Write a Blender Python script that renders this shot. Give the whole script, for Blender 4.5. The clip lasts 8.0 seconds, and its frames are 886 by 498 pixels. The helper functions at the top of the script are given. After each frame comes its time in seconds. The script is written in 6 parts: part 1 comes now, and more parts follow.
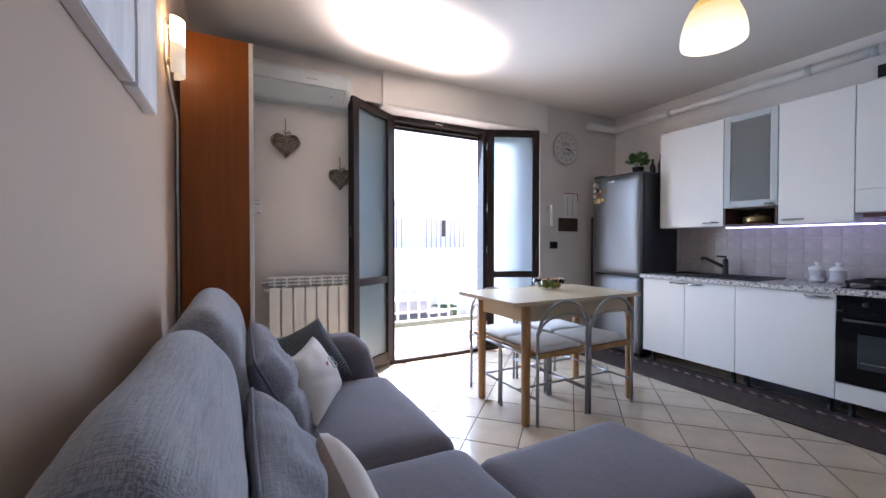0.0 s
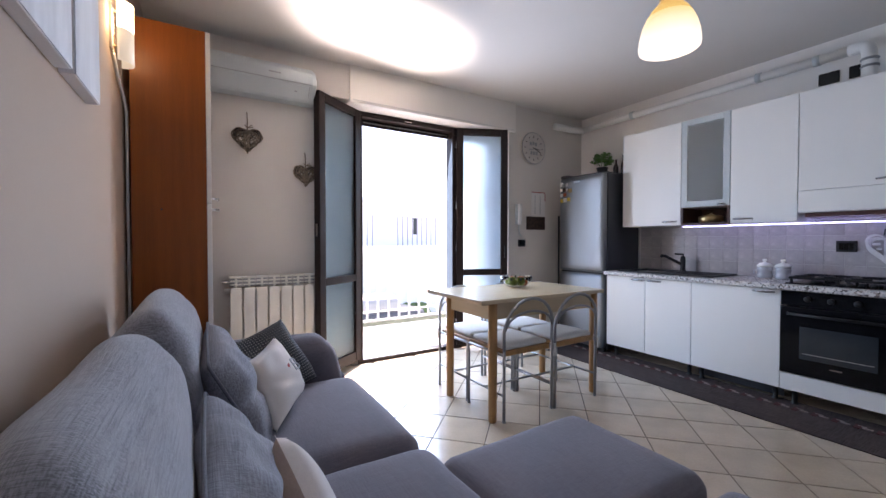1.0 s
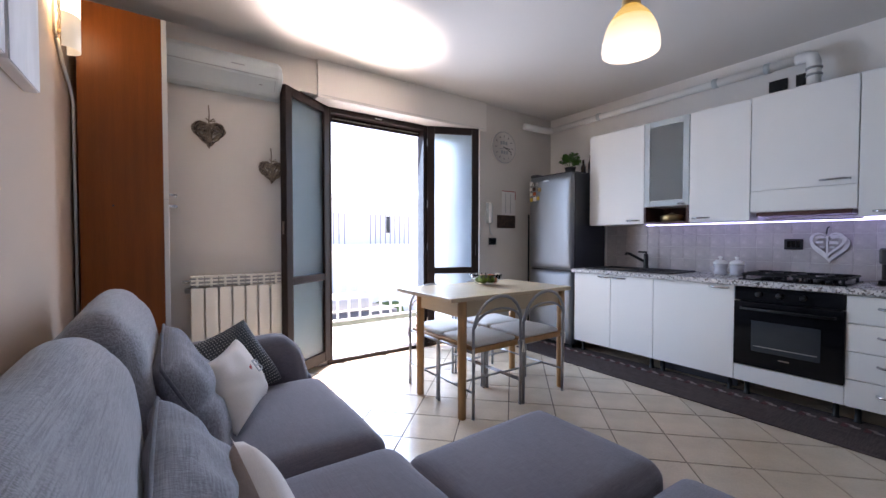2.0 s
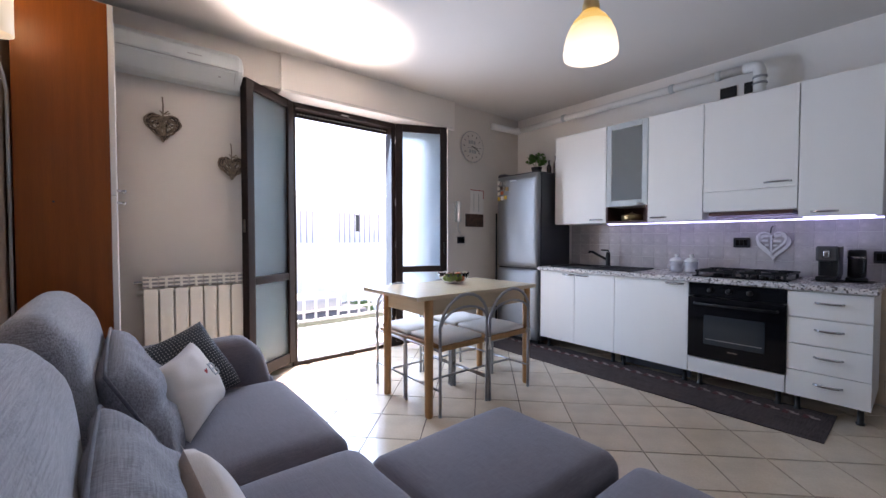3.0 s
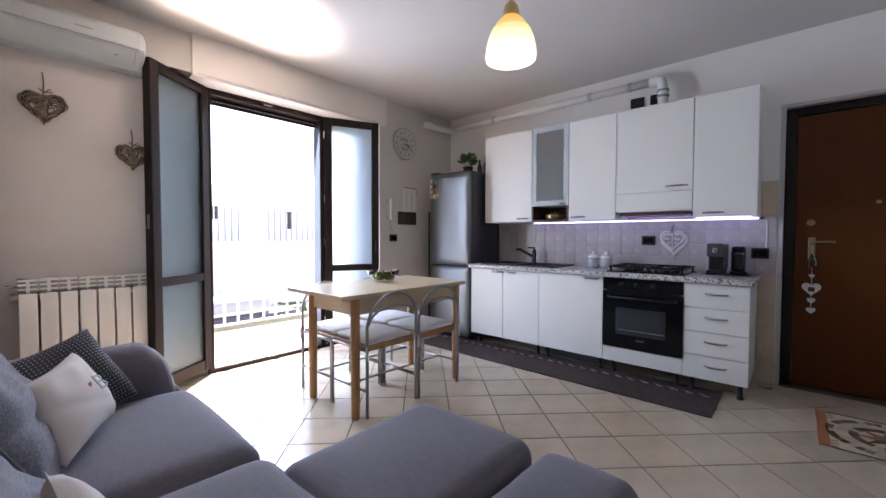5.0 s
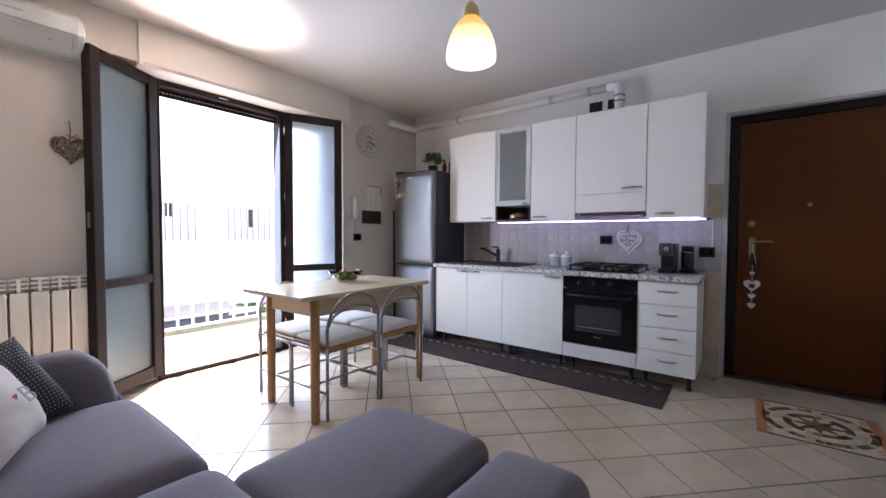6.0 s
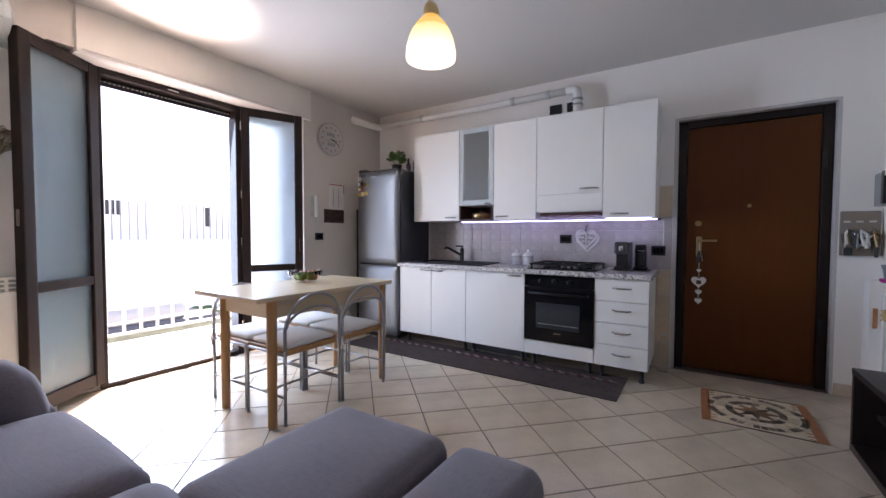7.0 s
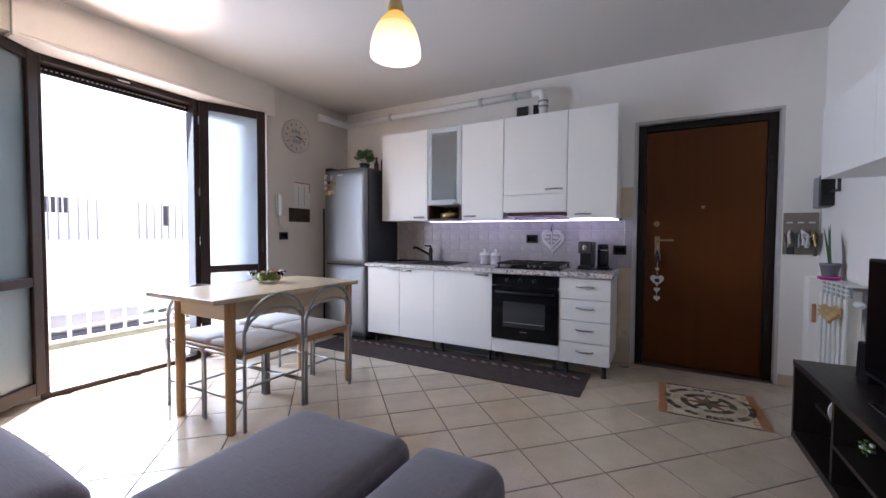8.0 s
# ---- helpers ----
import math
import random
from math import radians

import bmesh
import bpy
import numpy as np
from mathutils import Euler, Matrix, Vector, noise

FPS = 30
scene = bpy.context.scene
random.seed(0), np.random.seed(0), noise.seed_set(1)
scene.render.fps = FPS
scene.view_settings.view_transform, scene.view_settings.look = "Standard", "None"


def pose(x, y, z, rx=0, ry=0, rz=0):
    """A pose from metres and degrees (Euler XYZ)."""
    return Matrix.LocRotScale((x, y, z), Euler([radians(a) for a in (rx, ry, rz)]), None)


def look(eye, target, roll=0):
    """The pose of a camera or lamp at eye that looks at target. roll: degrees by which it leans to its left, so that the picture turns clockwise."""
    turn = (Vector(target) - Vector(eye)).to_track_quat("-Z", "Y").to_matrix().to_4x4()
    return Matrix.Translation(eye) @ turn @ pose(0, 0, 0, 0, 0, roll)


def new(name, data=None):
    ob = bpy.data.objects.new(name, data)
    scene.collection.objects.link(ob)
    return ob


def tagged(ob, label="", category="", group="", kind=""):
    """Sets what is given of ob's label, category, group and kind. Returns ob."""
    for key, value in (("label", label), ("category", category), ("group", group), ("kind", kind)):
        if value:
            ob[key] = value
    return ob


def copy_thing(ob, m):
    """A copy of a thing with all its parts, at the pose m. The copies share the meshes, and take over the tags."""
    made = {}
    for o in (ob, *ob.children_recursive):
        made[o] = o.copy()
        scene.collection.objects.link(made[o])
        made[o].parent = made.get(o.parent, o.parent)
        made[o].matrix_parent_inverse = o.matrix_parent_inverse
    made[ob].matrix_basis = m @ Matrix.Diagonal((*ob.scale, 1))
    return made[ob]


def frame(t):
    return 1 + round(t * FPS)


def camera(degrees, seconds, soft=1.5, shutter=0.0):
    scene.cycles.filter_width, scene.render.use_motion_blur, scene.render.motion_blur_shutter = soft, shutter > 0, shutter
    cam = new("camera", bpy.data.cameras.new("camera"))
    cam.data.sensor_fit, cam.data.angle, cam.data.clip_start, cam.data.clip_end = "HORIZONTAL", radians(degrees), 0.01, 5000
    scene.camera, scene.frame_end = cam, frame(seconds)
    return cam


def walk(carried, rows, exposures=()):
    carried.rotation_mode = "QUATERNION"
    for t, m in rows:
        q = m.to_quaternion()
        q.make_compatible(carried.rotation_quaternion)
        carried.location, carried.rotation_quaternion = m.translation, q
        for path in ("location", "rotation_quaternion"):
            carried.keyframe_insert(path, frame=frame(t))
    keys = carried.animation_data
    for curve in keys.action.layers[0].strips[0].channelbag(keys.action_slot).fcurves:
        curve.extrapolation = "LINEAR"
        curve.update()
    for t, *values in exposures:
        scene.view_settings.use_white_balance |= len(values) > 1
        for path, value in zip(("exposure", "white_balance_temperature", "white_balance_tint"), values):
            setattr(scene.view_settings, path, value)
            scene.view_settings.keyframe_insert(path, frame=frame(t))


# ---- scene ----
cam = camera(96.8, 8.0)
PATH = [
    (0, (-0.516, -0.133, 1.158), (0.395, 1.647, 1.128), 0.0),
    (0.5, (-0.5, -0.133, 1.162), (0.476, 1.612, 1.125), 0.0),
    (1, (-0.485, -0.141, 1.161), (0.549, 1.57, 1.12), -0.0),
    (2.5, (-0.446, -0.159, 1.157), (0.756, 1.438, 1.105), -0.0),
    (3, (-0.433, -0.169, 1.157), (0.829, 1.382, 1.102), 0.0),
    (3.5, (-0.416, -0.18, 1.154), (0.905, 1.321, 1.098), 0.0),
    (4, (-0.4, -0.188, 1.15), (0.979, 1.258, 1.092), 0.1),
    (4.5, (-0.387, -0.198, 1.15), (1.047, 1.195, 1.09), 0.1),
    (6, (-0.343, -0.238, 1.158), (1.245, 0.976, 1.089), 0.2),
    (6.5, (-0.333, -0.251, 1.158), (1.305, 0.894, 1.088), 0.2),
    (7, (-0.319, -0.266, 1.156), (1.364, 0.813, 1.085), 0.2),
    (7.5, (-0.306, -0.274, 1.152), (1.417, 0.74, 1.082), 0.3),
    (8, (-0.294, -0.289, 1.15), (1.462, 0.665, 1.081), 0.3),
]
EXPOSURE = 2.12
walk(cam, [(t, look(eye, target, roll)) for t, eye, target, roll in PATH], [(0, EXPOSURE - 0.06, 6720, 25.5), (8, EXPOSURE + 0.15, 7200, 29)])

# ---- world, sun, exposure ----
SUN_EL, SUN_AZ = 55.0, 45.0   # height, and degrees from +y towards +x
world = bpy.data.worlds.new("sky")
scene.world = world
world.use_nodes = True
wn = world.node_tree
sky = wn.nodes.new("ShaderNodeTexSky")
sky.sky_type = "NISHITA"
sky.sun_disc = False
sky.sun_elevation = radians(SUN_EL)
sky.sun_rotation = radians(SUN_AZ)
wn.links.new(sky.outputs[0], wn.nodes["Background"].inputs[0])
wn.nodes["Background"].inputs[1].default_value = 0.15
sun = new("sun", bpy.data.lights.new("sun", "SUN"))
sun.data.energy, sun.data.angle, sun.data.color = 5.0, radians(0.6), (1.0, 0.95, 0.87)
se, sa = radians(SUN_EL), radians(SUN_AZ)
sun.matrix_world = look((1.3 + 20 * math.sin(sa) * math.cos(se), 3.6 + 20 * math.cos(sa) * math.cos(se), 20 * math.sin(se)), (1.3, 3.6, 0))
win_light = new("window_skylight", bpy.data.lights.new("window_skylight", "AREA"))
win_light.data.shape, win_light.data.size, win_light.data.size_y = "RECTANGLE", 1.0, 2.1
win_light.data.energy, win_light.data.color, win_light.data.spread = 18.5, (0.50, 0.74, 1.0), radians(140)
win_light.matrix_world = look((1.29, 3.72, 1.2), (1.2, -0.2, 0.15))
# Added lamp in the opening, in place of sun bounced off the balcony
glare = new("added_glare_lamp", bpy.data.lights.new("added_glare_lamp", "AREA"))
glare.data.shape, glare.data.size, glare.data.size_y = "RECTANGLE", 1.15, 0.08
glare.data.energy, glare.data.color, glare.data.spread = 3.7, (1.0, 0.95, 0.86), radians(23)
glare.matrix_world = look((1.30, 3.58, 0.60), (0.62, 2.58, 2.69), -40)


# ---- materials ----
def mat(name, col, rough=0.5, metal=0.0, var=0.12, scale=6.0, bump=0.05, bscale=150.0, stretch=(1, 1, 1), coat=0.0, spec=0.5, rvar=0.08, rand=0.0):
    m = bpy.data.materials.new(name)
    m.use_nodes = True
    t = m.node_tree
    n, l = t.nodes, t.links
    p = n["Principled BSDF"]
    p.inputs["Metallic"].default_value = metal
    p.inputs["Specular IOR Level"].default_value = spec
    p.inputs["Coat Weight"].default_value = coat
    co = n.new("ShaderNodeTexCoord")
    mp = n.new("ShaderNodeMapping")
    mp.inputs["Scale"].default_value = stretch
    l.new(co.outputs["Object"], mp.inputs["Vector"])
    a = n.new("ShaderNodeTexNoise")
    a.inputs["Scale"].default_value, a.inputs["Detail"].default_value = scale, 6.0
    b = n.new("ShaderNodeTexNoise")
    b.inputs["Scale"].default_value, b.inputs["Detail"].default_value = bscale, 3.0
    l.new(mp.outputs[0], a.inputs["Vector"])
    l.new(mp.outputs[0], b.inputs["Vector"])
    ramp = n.new("ShaderNodeMapRange")
    ramp.inputs["From Min"].default_value, ramp.inputs["From Max"].default_value = 0.25, 0.75
    ramp.inputs["To Min"].default_value, ramp.inputs["To Max"].default_value = 1 - var, 1 + var
    l.new(a.outputs["Fac"], ramp.inputs["Value"])
    fine = n.new("ShaderNodeMapRange")
    fine.inputs["From Min"].default_value, fine.inputs["From Max"].default_value = 0.25, 0.75
    fine.inputs["To Min"].default_value, fine.inputs["To Max"].default_value = 1 - var * 0.5, 1 + var * 0.5
    l.new(b.outputs["Fac"], fine.inputs["Value"])
    mul = n.new("ShaderNodeMath")
    mul.operation = "MULTIPLY"
    l.new(ramp.outputs[0], mul.inputs[0])
    l.new(fine.outputs[0], mul.inputs[1])
    last = mul.outputs[0]
    if rand:
        oi = n.new("ShaderNodeObjectInfo")
        rr = n.new("ShaderNodeMapRange")
        rr.inputs["To Min"].default_value, rr.inputs["To Max"].default_value = 1 - rand, 1 + rand
        l.new(oi.outputs["Random"], rr.inputs["Value"])
        m3 = n.new("ShaderNodeMath")
        m3.operation = "MULTIPLY"
        l.new(last, m3.inputs[0])
        l.new(rr.outputs[0], m3.inputs[1])
        last = m3.outputs[0]
    vm = n.new("ShaderNodeVectorMath")
    vm.operation = "SCALE"
    vm.inputs[0].default_value = col
    l.new(last, vm.inputs["Scale"])
    l.new(vm.outputs[0], p.inputs["Base Color"])
    rm = n.new("ShaderNodeMapRange")
    rm.inputs["To Min"].default_value, rm.inputs["To Max"].default_value = max(0.02, rough - rvar), min(1, rough + rvar)
    l.new(a.outputs["Fac"], rm.inputs["Value"])
    l.new(rm.outputs[0], p.inputs["Roughness"])
    if bump:
        bp = n.new("ShaderNodeBump")
        bp.inputs["Strength"].default_value, bp.inputs["Distance"].default_value = bump, 0.004
        l.new(b.outputs["Fac"], bp.inputs["Height"])
        l.new(bp.outputs[0], p.inputs["Normal"])
    return m


def weave(name, col, col2, rough=0.95, freq=260.0, slub=0.35, bump=0.5, angle=0.0, sheen=0.2):
    """Woven cloth: two crossed thread waves, with slubs and soft blotches."""
    m = bpy.data.materials.new(name)
    m.use_nodes = True
    t = m.node_tree
    n, l = t.nodes, t.links
    p = n["Principled BSDF"]
    p.inputs["Roughness"].default_value = rough
    p.inputs["Specular IOR Level"].default_value = 0.15
    p.inputs["Sheen Weight"].default_value = sheen
    p.inputs["Sheen Roughness"].default_value = 0.6
    co = n.new("ShaderNodeTexCoord")
    mp = n.new("ShaderNodeMapping")
    mp.inputs["Rotation"].default_value = (angle, angle, angle)
    l.new(co.outputs["Object"], mp.inputs[0])
    s1 = n.new("ShaderNodeMapping")
    s1.inputs["Scale"].default_value = (1, 0.03, 0.5)
    l.new(mp.outputs[0], s1.inputs[0])
    a = n.new("ShaderNodeTexNoise")
    a.inputs["Scale"].default_value, a.inputs["Detail"].default_value = freq, 2.0
    l.new(s1.outputs[0], a.inputs["Vector"])
    s2 = n.new("ShaderNodeMapping")
    s2.inputs["Scale"].default_value = (0.06, 1, 0.6)
    l.new(mp.outputs[0], s2.inputs[0])
    b = n.new("ShaderNodeTexNoise")
    b.inputs["Scale"].default_value, b.inputs["Detail"].default_value = freq, 2.0
    l.new(s2.outputs[0], b.inputs["Vector"])
    av = n.new("ShaderNodeMath")
    av.operation = "ADD"
    l.new(a.outputs["Fac"], av.inputs[0])
    l.new(b.outputs["Fac"], av.inputs[1])
    big = n.new("ShaderNodeTexNoise")
    big.inputs["Scale"].default_value, big.inputs["Detail"].default_value = 3.0, 4.0
    l.new(co.outputs["Object"], big.inputs["Vector"])
    mr = n.new("ShaderNodeMapRange")
    mr.inputs["From Min"].default_value, mr.inputs["From Max"].default_value = 0.75, 1.25
    mr.inputs["To Min"].default_value, mr.inputs["To Max"].default_value = 0.5 - slub, 0.5 + slub
    l.new(av.outputs[0], mr.inputs["Value"])
    mr2 = n.new("ShaderNodeMapRange")
    mr2.inputs["To Min"].default_value, mr2.inputs["To Max"].default_value = -0.15, 0.15
    l.new(big.outputs["Fac"], mr2.inputs["Value"])
    ad = n.new("ShaderNodeMath")
    ad.operation = "ADD"
    ad.use_clamp = True
    l.new(mr.outputs[0], ad.inputs[0])
    l.new(mr2.outputs[0], ad.inputs[1])
    mx = n.new("ShaderNodeMix")
    mx.data_type = "RGBA"
    l.new(ad.outputs[0], mx.inputs["Factor"])
    mx.inputs["A"].default_value = (*col, 1)
    mx.inputs["B"].default_value = (*col2, 1)
    l.new(mx.outputs["Result"], p.inputs["Base Color"])
    bp = n.new("ShaderNodeBump")
    bp.inputs["Strength"].default_value, bp.inputs["Distance"].default_value = bump, 0.002
    l.new(av.outputs[0], bp.inputs["Height"])
    l.new(bp.outputs[0], p.inputs["Normal"])
    return m


def glow(name, col, strength, base=(0.8, 0.8, 0.8)):
    m = bpy.data.materials.new(name)
    m.use_nodes = True
    p = m.node_tree.nodes["Principled BSDF"]
    p.inputs["Base Color"].default_value = (*base, 1)
    p.inputs["Emission Color"].default_value = (*col, 1)
    p.inputs["Emission Strength"].default_value = strength
    p.inputs["Roughness"].default_value = 0.4
    return m


def glow_graded(name, low, high, z0, z1, strength, base):
    """Lit glass whose tint runs from low to high up the shade."""
    m = glow(name, low, strength, base)
    n, l = m.node_tree.nodes, m.node_tree.links
    co, xyz, rng = n.new("ShaderNodeTexCoord"), n.new("ShaderNodeSeparateXYZ"), n.new("ShaderNodeMapRange")
    rng.inputs["From Min"].default_value, rng.inputs["From Max"].default_value = z0, z1
    mx = n.new("ShaderNodeMix")
    mx.data_type = "RGBA"
    mx.inputs["A"].default_value, mx.inputs["B"].default_value = (*low, 1), (*high, 1)
    l.new(co.outputs["Object"], xyz.inputs[0])
    l.new(xyz.outputs["Z"], rng.inputs["Value"])
    l.new(rng.outputs[0], mx.inputs["Factor"])
    l.new(mx.outputs["Result"], n["Principled BSDF"].inputs["Emission Color"])
    return m


def glass(name, col=(1, 1, 1), rough=0.02, trans=1.0, bump=0.0, bscale=60.0, ior=1.45):
    m = bpy.data.materials.new(name)
    m.use_nodes = True
    n, l = m.node_tree.nodes, m.node_tree.links
    p = n["Principled BSDF"]
    p.inputs["Base Color"].default_value = (*col, 1)
    p.inputs["Roughness"].default_value = rough
    p.inputs["Transmission Weight"].default_value = trans
    p.inputs["IOR"].default_value = ior
    if bump:
        co = n.new("ShaderNodeTexCoord")
        a = n.new("ShaderNodeTexNoise")
        a.inputs["Scale"].default_value, a.inputs["Detail"].default_value = bscale, 3.0
        l.new(co.outputs["Object"], a.inputs["Vector"])
        bp = n.new("ShaderNodeBump")
        bp.inputs["Strength"].default_value, bp.inputs["Distance"].default_value = bump, 0.01
        l.new(a.outputs["Fac"], bp.inputs["Height"])
        l.new(bp.outputs[0], p.inputs["Normal"])
    return m


def frosted(name, col):
    """Etched glass: see-through but blurred, scattering part of the light behind it."""
    m = glass(name, col, 0.42, 1.0)
    n, l = m.node_tree.nodes, m.node_tree.links
    p = n["Principled BSDF"]
    p.inputs["Coat Weight"].default_value, p.inputs["Coat Roughness"].default_value = 0.7, 0.03
    tr = n.new("ShaderNodeBsdfTranslucent")
    tr.inputs["Color"].default_value = (*col, 1)
    co, ns, rg_ = n.new("ShaderNodeTexCoord"), n.new("ShaderNodeTexNoise"), n.new("ShaderNodeMapRange")
    ns.inputs["Scale"].default_value, ns.inputs["Detail"].default_value = 4.5, 5.0
    rg_.inputs["From Min"].default_value, rg_.inputs["From Max"].default_value = 0.3, 0.7
    rg_.inputs["To Min"].default_value, rg_.inputs["To Max"].default_value = 0.18, 0.46
    l.new(co.outputs["Object"], ns.inputs["Vector"])
    l.new(ns.outputs["Fac"], rg_.inputs["Value"])
    mx = n.new("ShaderNodeMixShader")
    l.new(rg_.outputs[0], mx.inputs[0])
    l.new(p.outputs[0], mx.inputs[1])
    l.new(tr.outputs[0], mx.inputs[2])
    l.new(mx.outputs[0], n["Material Output"].inputs["Surface"])
    return m


WALL = mat("wall_paint", (0.65, 0.60, 0.545), 0.85, var=0.035, scale=1.6, bump=0.12, bscale=220)
BOX_PAINT = mat("shutter_box_paint", (0.75, 0.705, 0.65), 0.8, var=0.03, scale=1.6, bump=0.08, bscale=220)
TAUPE = mat("taupe_wall_paint", (0.50, 0.375, 0.285), 0.8, var=0.03, scale=1.6, bump=0.12, bscale=220)
WHITE_WALL = mat("white_wall_paint", (0.86, 0.825, 0.78), 0.85, var=0.03, scale=1.6, bump=0.12, bscale=220)
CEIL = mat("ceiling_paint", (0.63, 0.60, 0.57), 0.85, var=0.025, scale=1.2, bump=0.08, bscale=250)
GREY_REVEAL = mat("grey_plaster", (0.56, 0.54, 0.52), 0.9, var=0.08, scale=8, bump=0.2, bscale=120)
TILE = mat("cream_floor_tile", (0.57, 0.47, 0.36), 0.16, var=0.12, scale=5, bump=0.02, bscale=90, rvar=0.07, rand=0.08, spec=0.38)
GROUT = mat("floor_grout", (0.10, 0.075, 0.06), 0.9, var=0.15, scale=20, bump=0.2)
SPLASH = mat("splash_tile", (0.45, 0.415, 0.40), 0.25, var=0.12, scale=9, bump=0.04, bscale=60, rand=0.06)
SPLASH_GROUT = mat("splash_grout", (0.60, 0.57, 0.555), 0.9, var=0.08)
BEIGE_TILE = mat("beige_wall_tile", (0.64, 0.50, 0.36), 0.35, var=0.08, scale=9, bump=0.04, rand=0.05)
BROWN_FRAME = mat("dark_brown_frame", (0.019, 0.0105, 0.0085), 0.42, var=0.15, scale=8, bump=0.03, bscale=80, spec=0.25)
CHERRY = mat("cherry_veneer", (0.255, 0.066, 0.007), 0.40, var=0.16, scale=5, bump=0.03, bscale=60, stretch=(6, 6, 0.25), coat=0.05, spec=0.3)
WHITE_LAM = mat("white_laminate", (0.80, 0.785, 0.75), 0.38, var=0.02, scale=3, bump=0.03, bscale=300, stretch=(1, 1, 0.1))
WHITE_GLOSS = mat("white_gloss_paint", (0.80, 0.79, 0.76), 0.3, var=0.02, bump=0.0)
CREAM_METAL = mat("cream_enamel", (0.74, 0.72, 0.66), 0.35, var=0.03, bump=0.02)
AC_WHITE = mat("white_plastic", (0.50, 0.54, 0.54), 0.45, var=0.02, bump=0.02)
GREY_PLASTIC = mat("grey_plastic", (0.30, 0.31, 0.31), 0.5, var=0.04)
BLACK_PLASTIC = mat("black_plastic", (0.012, 0.012, 0.013), 0.38, var=0.1, spec=0.35)
BLACK_GLOSS = mat("black_glass", (0.004, 0.004, 0.005), 0.08, var=0.05, bump=0.0, rvar=0.03, spec=0.28)
OVEN_WINDOW = mat("oven_window_glass", (0.03, 0.035, 0.04), 0.06, var=0.2, scale=3, bump=0.0, rvar=0.02)
CHROME = mat("brushed_chrome", (0.50, 0.50, 0.51), 0.22, 1.0, var=0.06, bump=0.02)
STEEL = mat("brushed_steel", (0.235, 0.248, 0.265), 0.40, 0.85, var=0.06, scale=4, bump=0.05, bscale=250, stretch=(1, 1, 0.04))
DARK_STEEL = mat("dark_grey_steel", (0.060, 0.062, 0.070), 0.45, 0.3, var=0.08, bump=0.1, bscale=400)
GUN = mat("gunmetal_plastic", (0.075, 0.075, 0.078), 0.35, 0.4, var=0.05, bump=0.0)
TUBE_STEEL = mat("satin_grey_tube", (0.31, 0.31, 0.32), 0.32, 0.85, var=0.08, bump=0.02)
BEECH = mat("beech_wood", (0.40, 0.205, 0.078), 0.42, var=0.18, scale=9, bump=0.04, bscale=90, stretch=(5, 5, 0.4))
MAPLE = mat("pale_maple_top", (0.58, 0.455, 0.305), 0.26, var=0.04, scale=6, bump=0.0, bscale=90, stretch=(0.35, 5, 5), rvar=0.02)
APRON = mat("pale_maple_apron", (0.54, 0.42, 0.275), 0.4, var=0.05, scale=6, bump=0.02, bscale=90, stretch=(0.35, 0.35, 5))
WENGE = mat("wenge_veneer", (0.022, 0.014, 0.012), 0.38, var=0.25, scale=7, bump=0.05, bscale=90, stretch=(0.3, 6, 6))
DOOR_WOOD = mat("walnut_door_panel", (0.105, 0.030, 0.0055), 0.45, var=0.10, scale=3, bump=0.04, bscale=120, stretch=(5, 5, 0.3), spec=0.2)
NICHE = mat("dark_red_wood", (0.075, 0.025, 0.018), 0.45, var=0.15, scale=9, stretch=(0.3, 5, 5))
BRASS = mat("satin_brass", (0.36, 0.26, 0.13), 0.35, 1.0, var=0.08)
# Darker wicker colour holds the shade in the gaps of the weave
SHADE_WICKER = mat("shaded_inner_wicker", (0.05, 0.036, 0.027), 0.9, var=0.3, scale=40, bump=0.4, bscale=200)
WICKER = mat("grey_brown_wicker", (0.215, 0.165, 0.12), 0.85, var=0.35, scale=40, bump=0.4, bscale=200, rand=0.2)
TAN_WICKER = mat("tan_wicker", (0.48, 0.30, 0.13), 0.85, var=0.3, scale=40, bump=0.4, bscale=200)
WHITE_WICKER = mat("white_wicker", (0.72, 0.70, 0.68), 0.8, var=0.1, scale=40, bump=0.3)
SOFA = weave("sofa_cloth", (0.104, 0.092, 0.108), (0.172, 0.154, 0.178), freq=420, slub=0.3, bump=0.35)
SOFA_BACK = weave("sofa_back_cloth", (0.115, 0.110, 0.125), (0.255, 0.245, 0.278), freq=420, slub=0.75, bump=0.6, angle=0.0, sheen=0.55)
LOOSE = weave("loose_cushion_cloth", (0.125, 0.120, 0.138), (0.255, 0.248, 0.28), freq=260, slub=0.4, bump=0.5)
PALE_CLOTH = weave("cream_cotton", (0.58, 0.52, 0.48), (0.66, 0.60, 0.56), freq=500, slub=0.3, bump=0.25)
# Light brown cloth for the shaded half of the cream cushion
SHADED_CLOTH = weave("shaded_cream_cloth", (0.38, 0.29, 0.245), (0.47, 0.37, 0.31), freq=500, slub=0.3, bump=0.25)
SEAT_CLOTH = weave("ivory_seat_cloth", (0.60, 0.58, 0.56), (0.72, 0.70, 0.68), freq=500, slub=0.3, bump=0.25)
CANVAS = mat("white_textured_canvas", (0.74, 0.75, 0.77), 0.8, var=0.13, scale=5, bump=0.8, bscale=16, stretch=(1, 1.6, 0.35))
CANVAS_EDGE = mat("canvas_edge", (0.72, 0.67, 0.65), 0.8, var=0.05)
RUG = weave("dark_runner_cloth", (0.046, 0.034, 0.034), (0.10, 0.079, 0.077), freq=200, slub=0.5, bump=0.8, sheen=0.0)
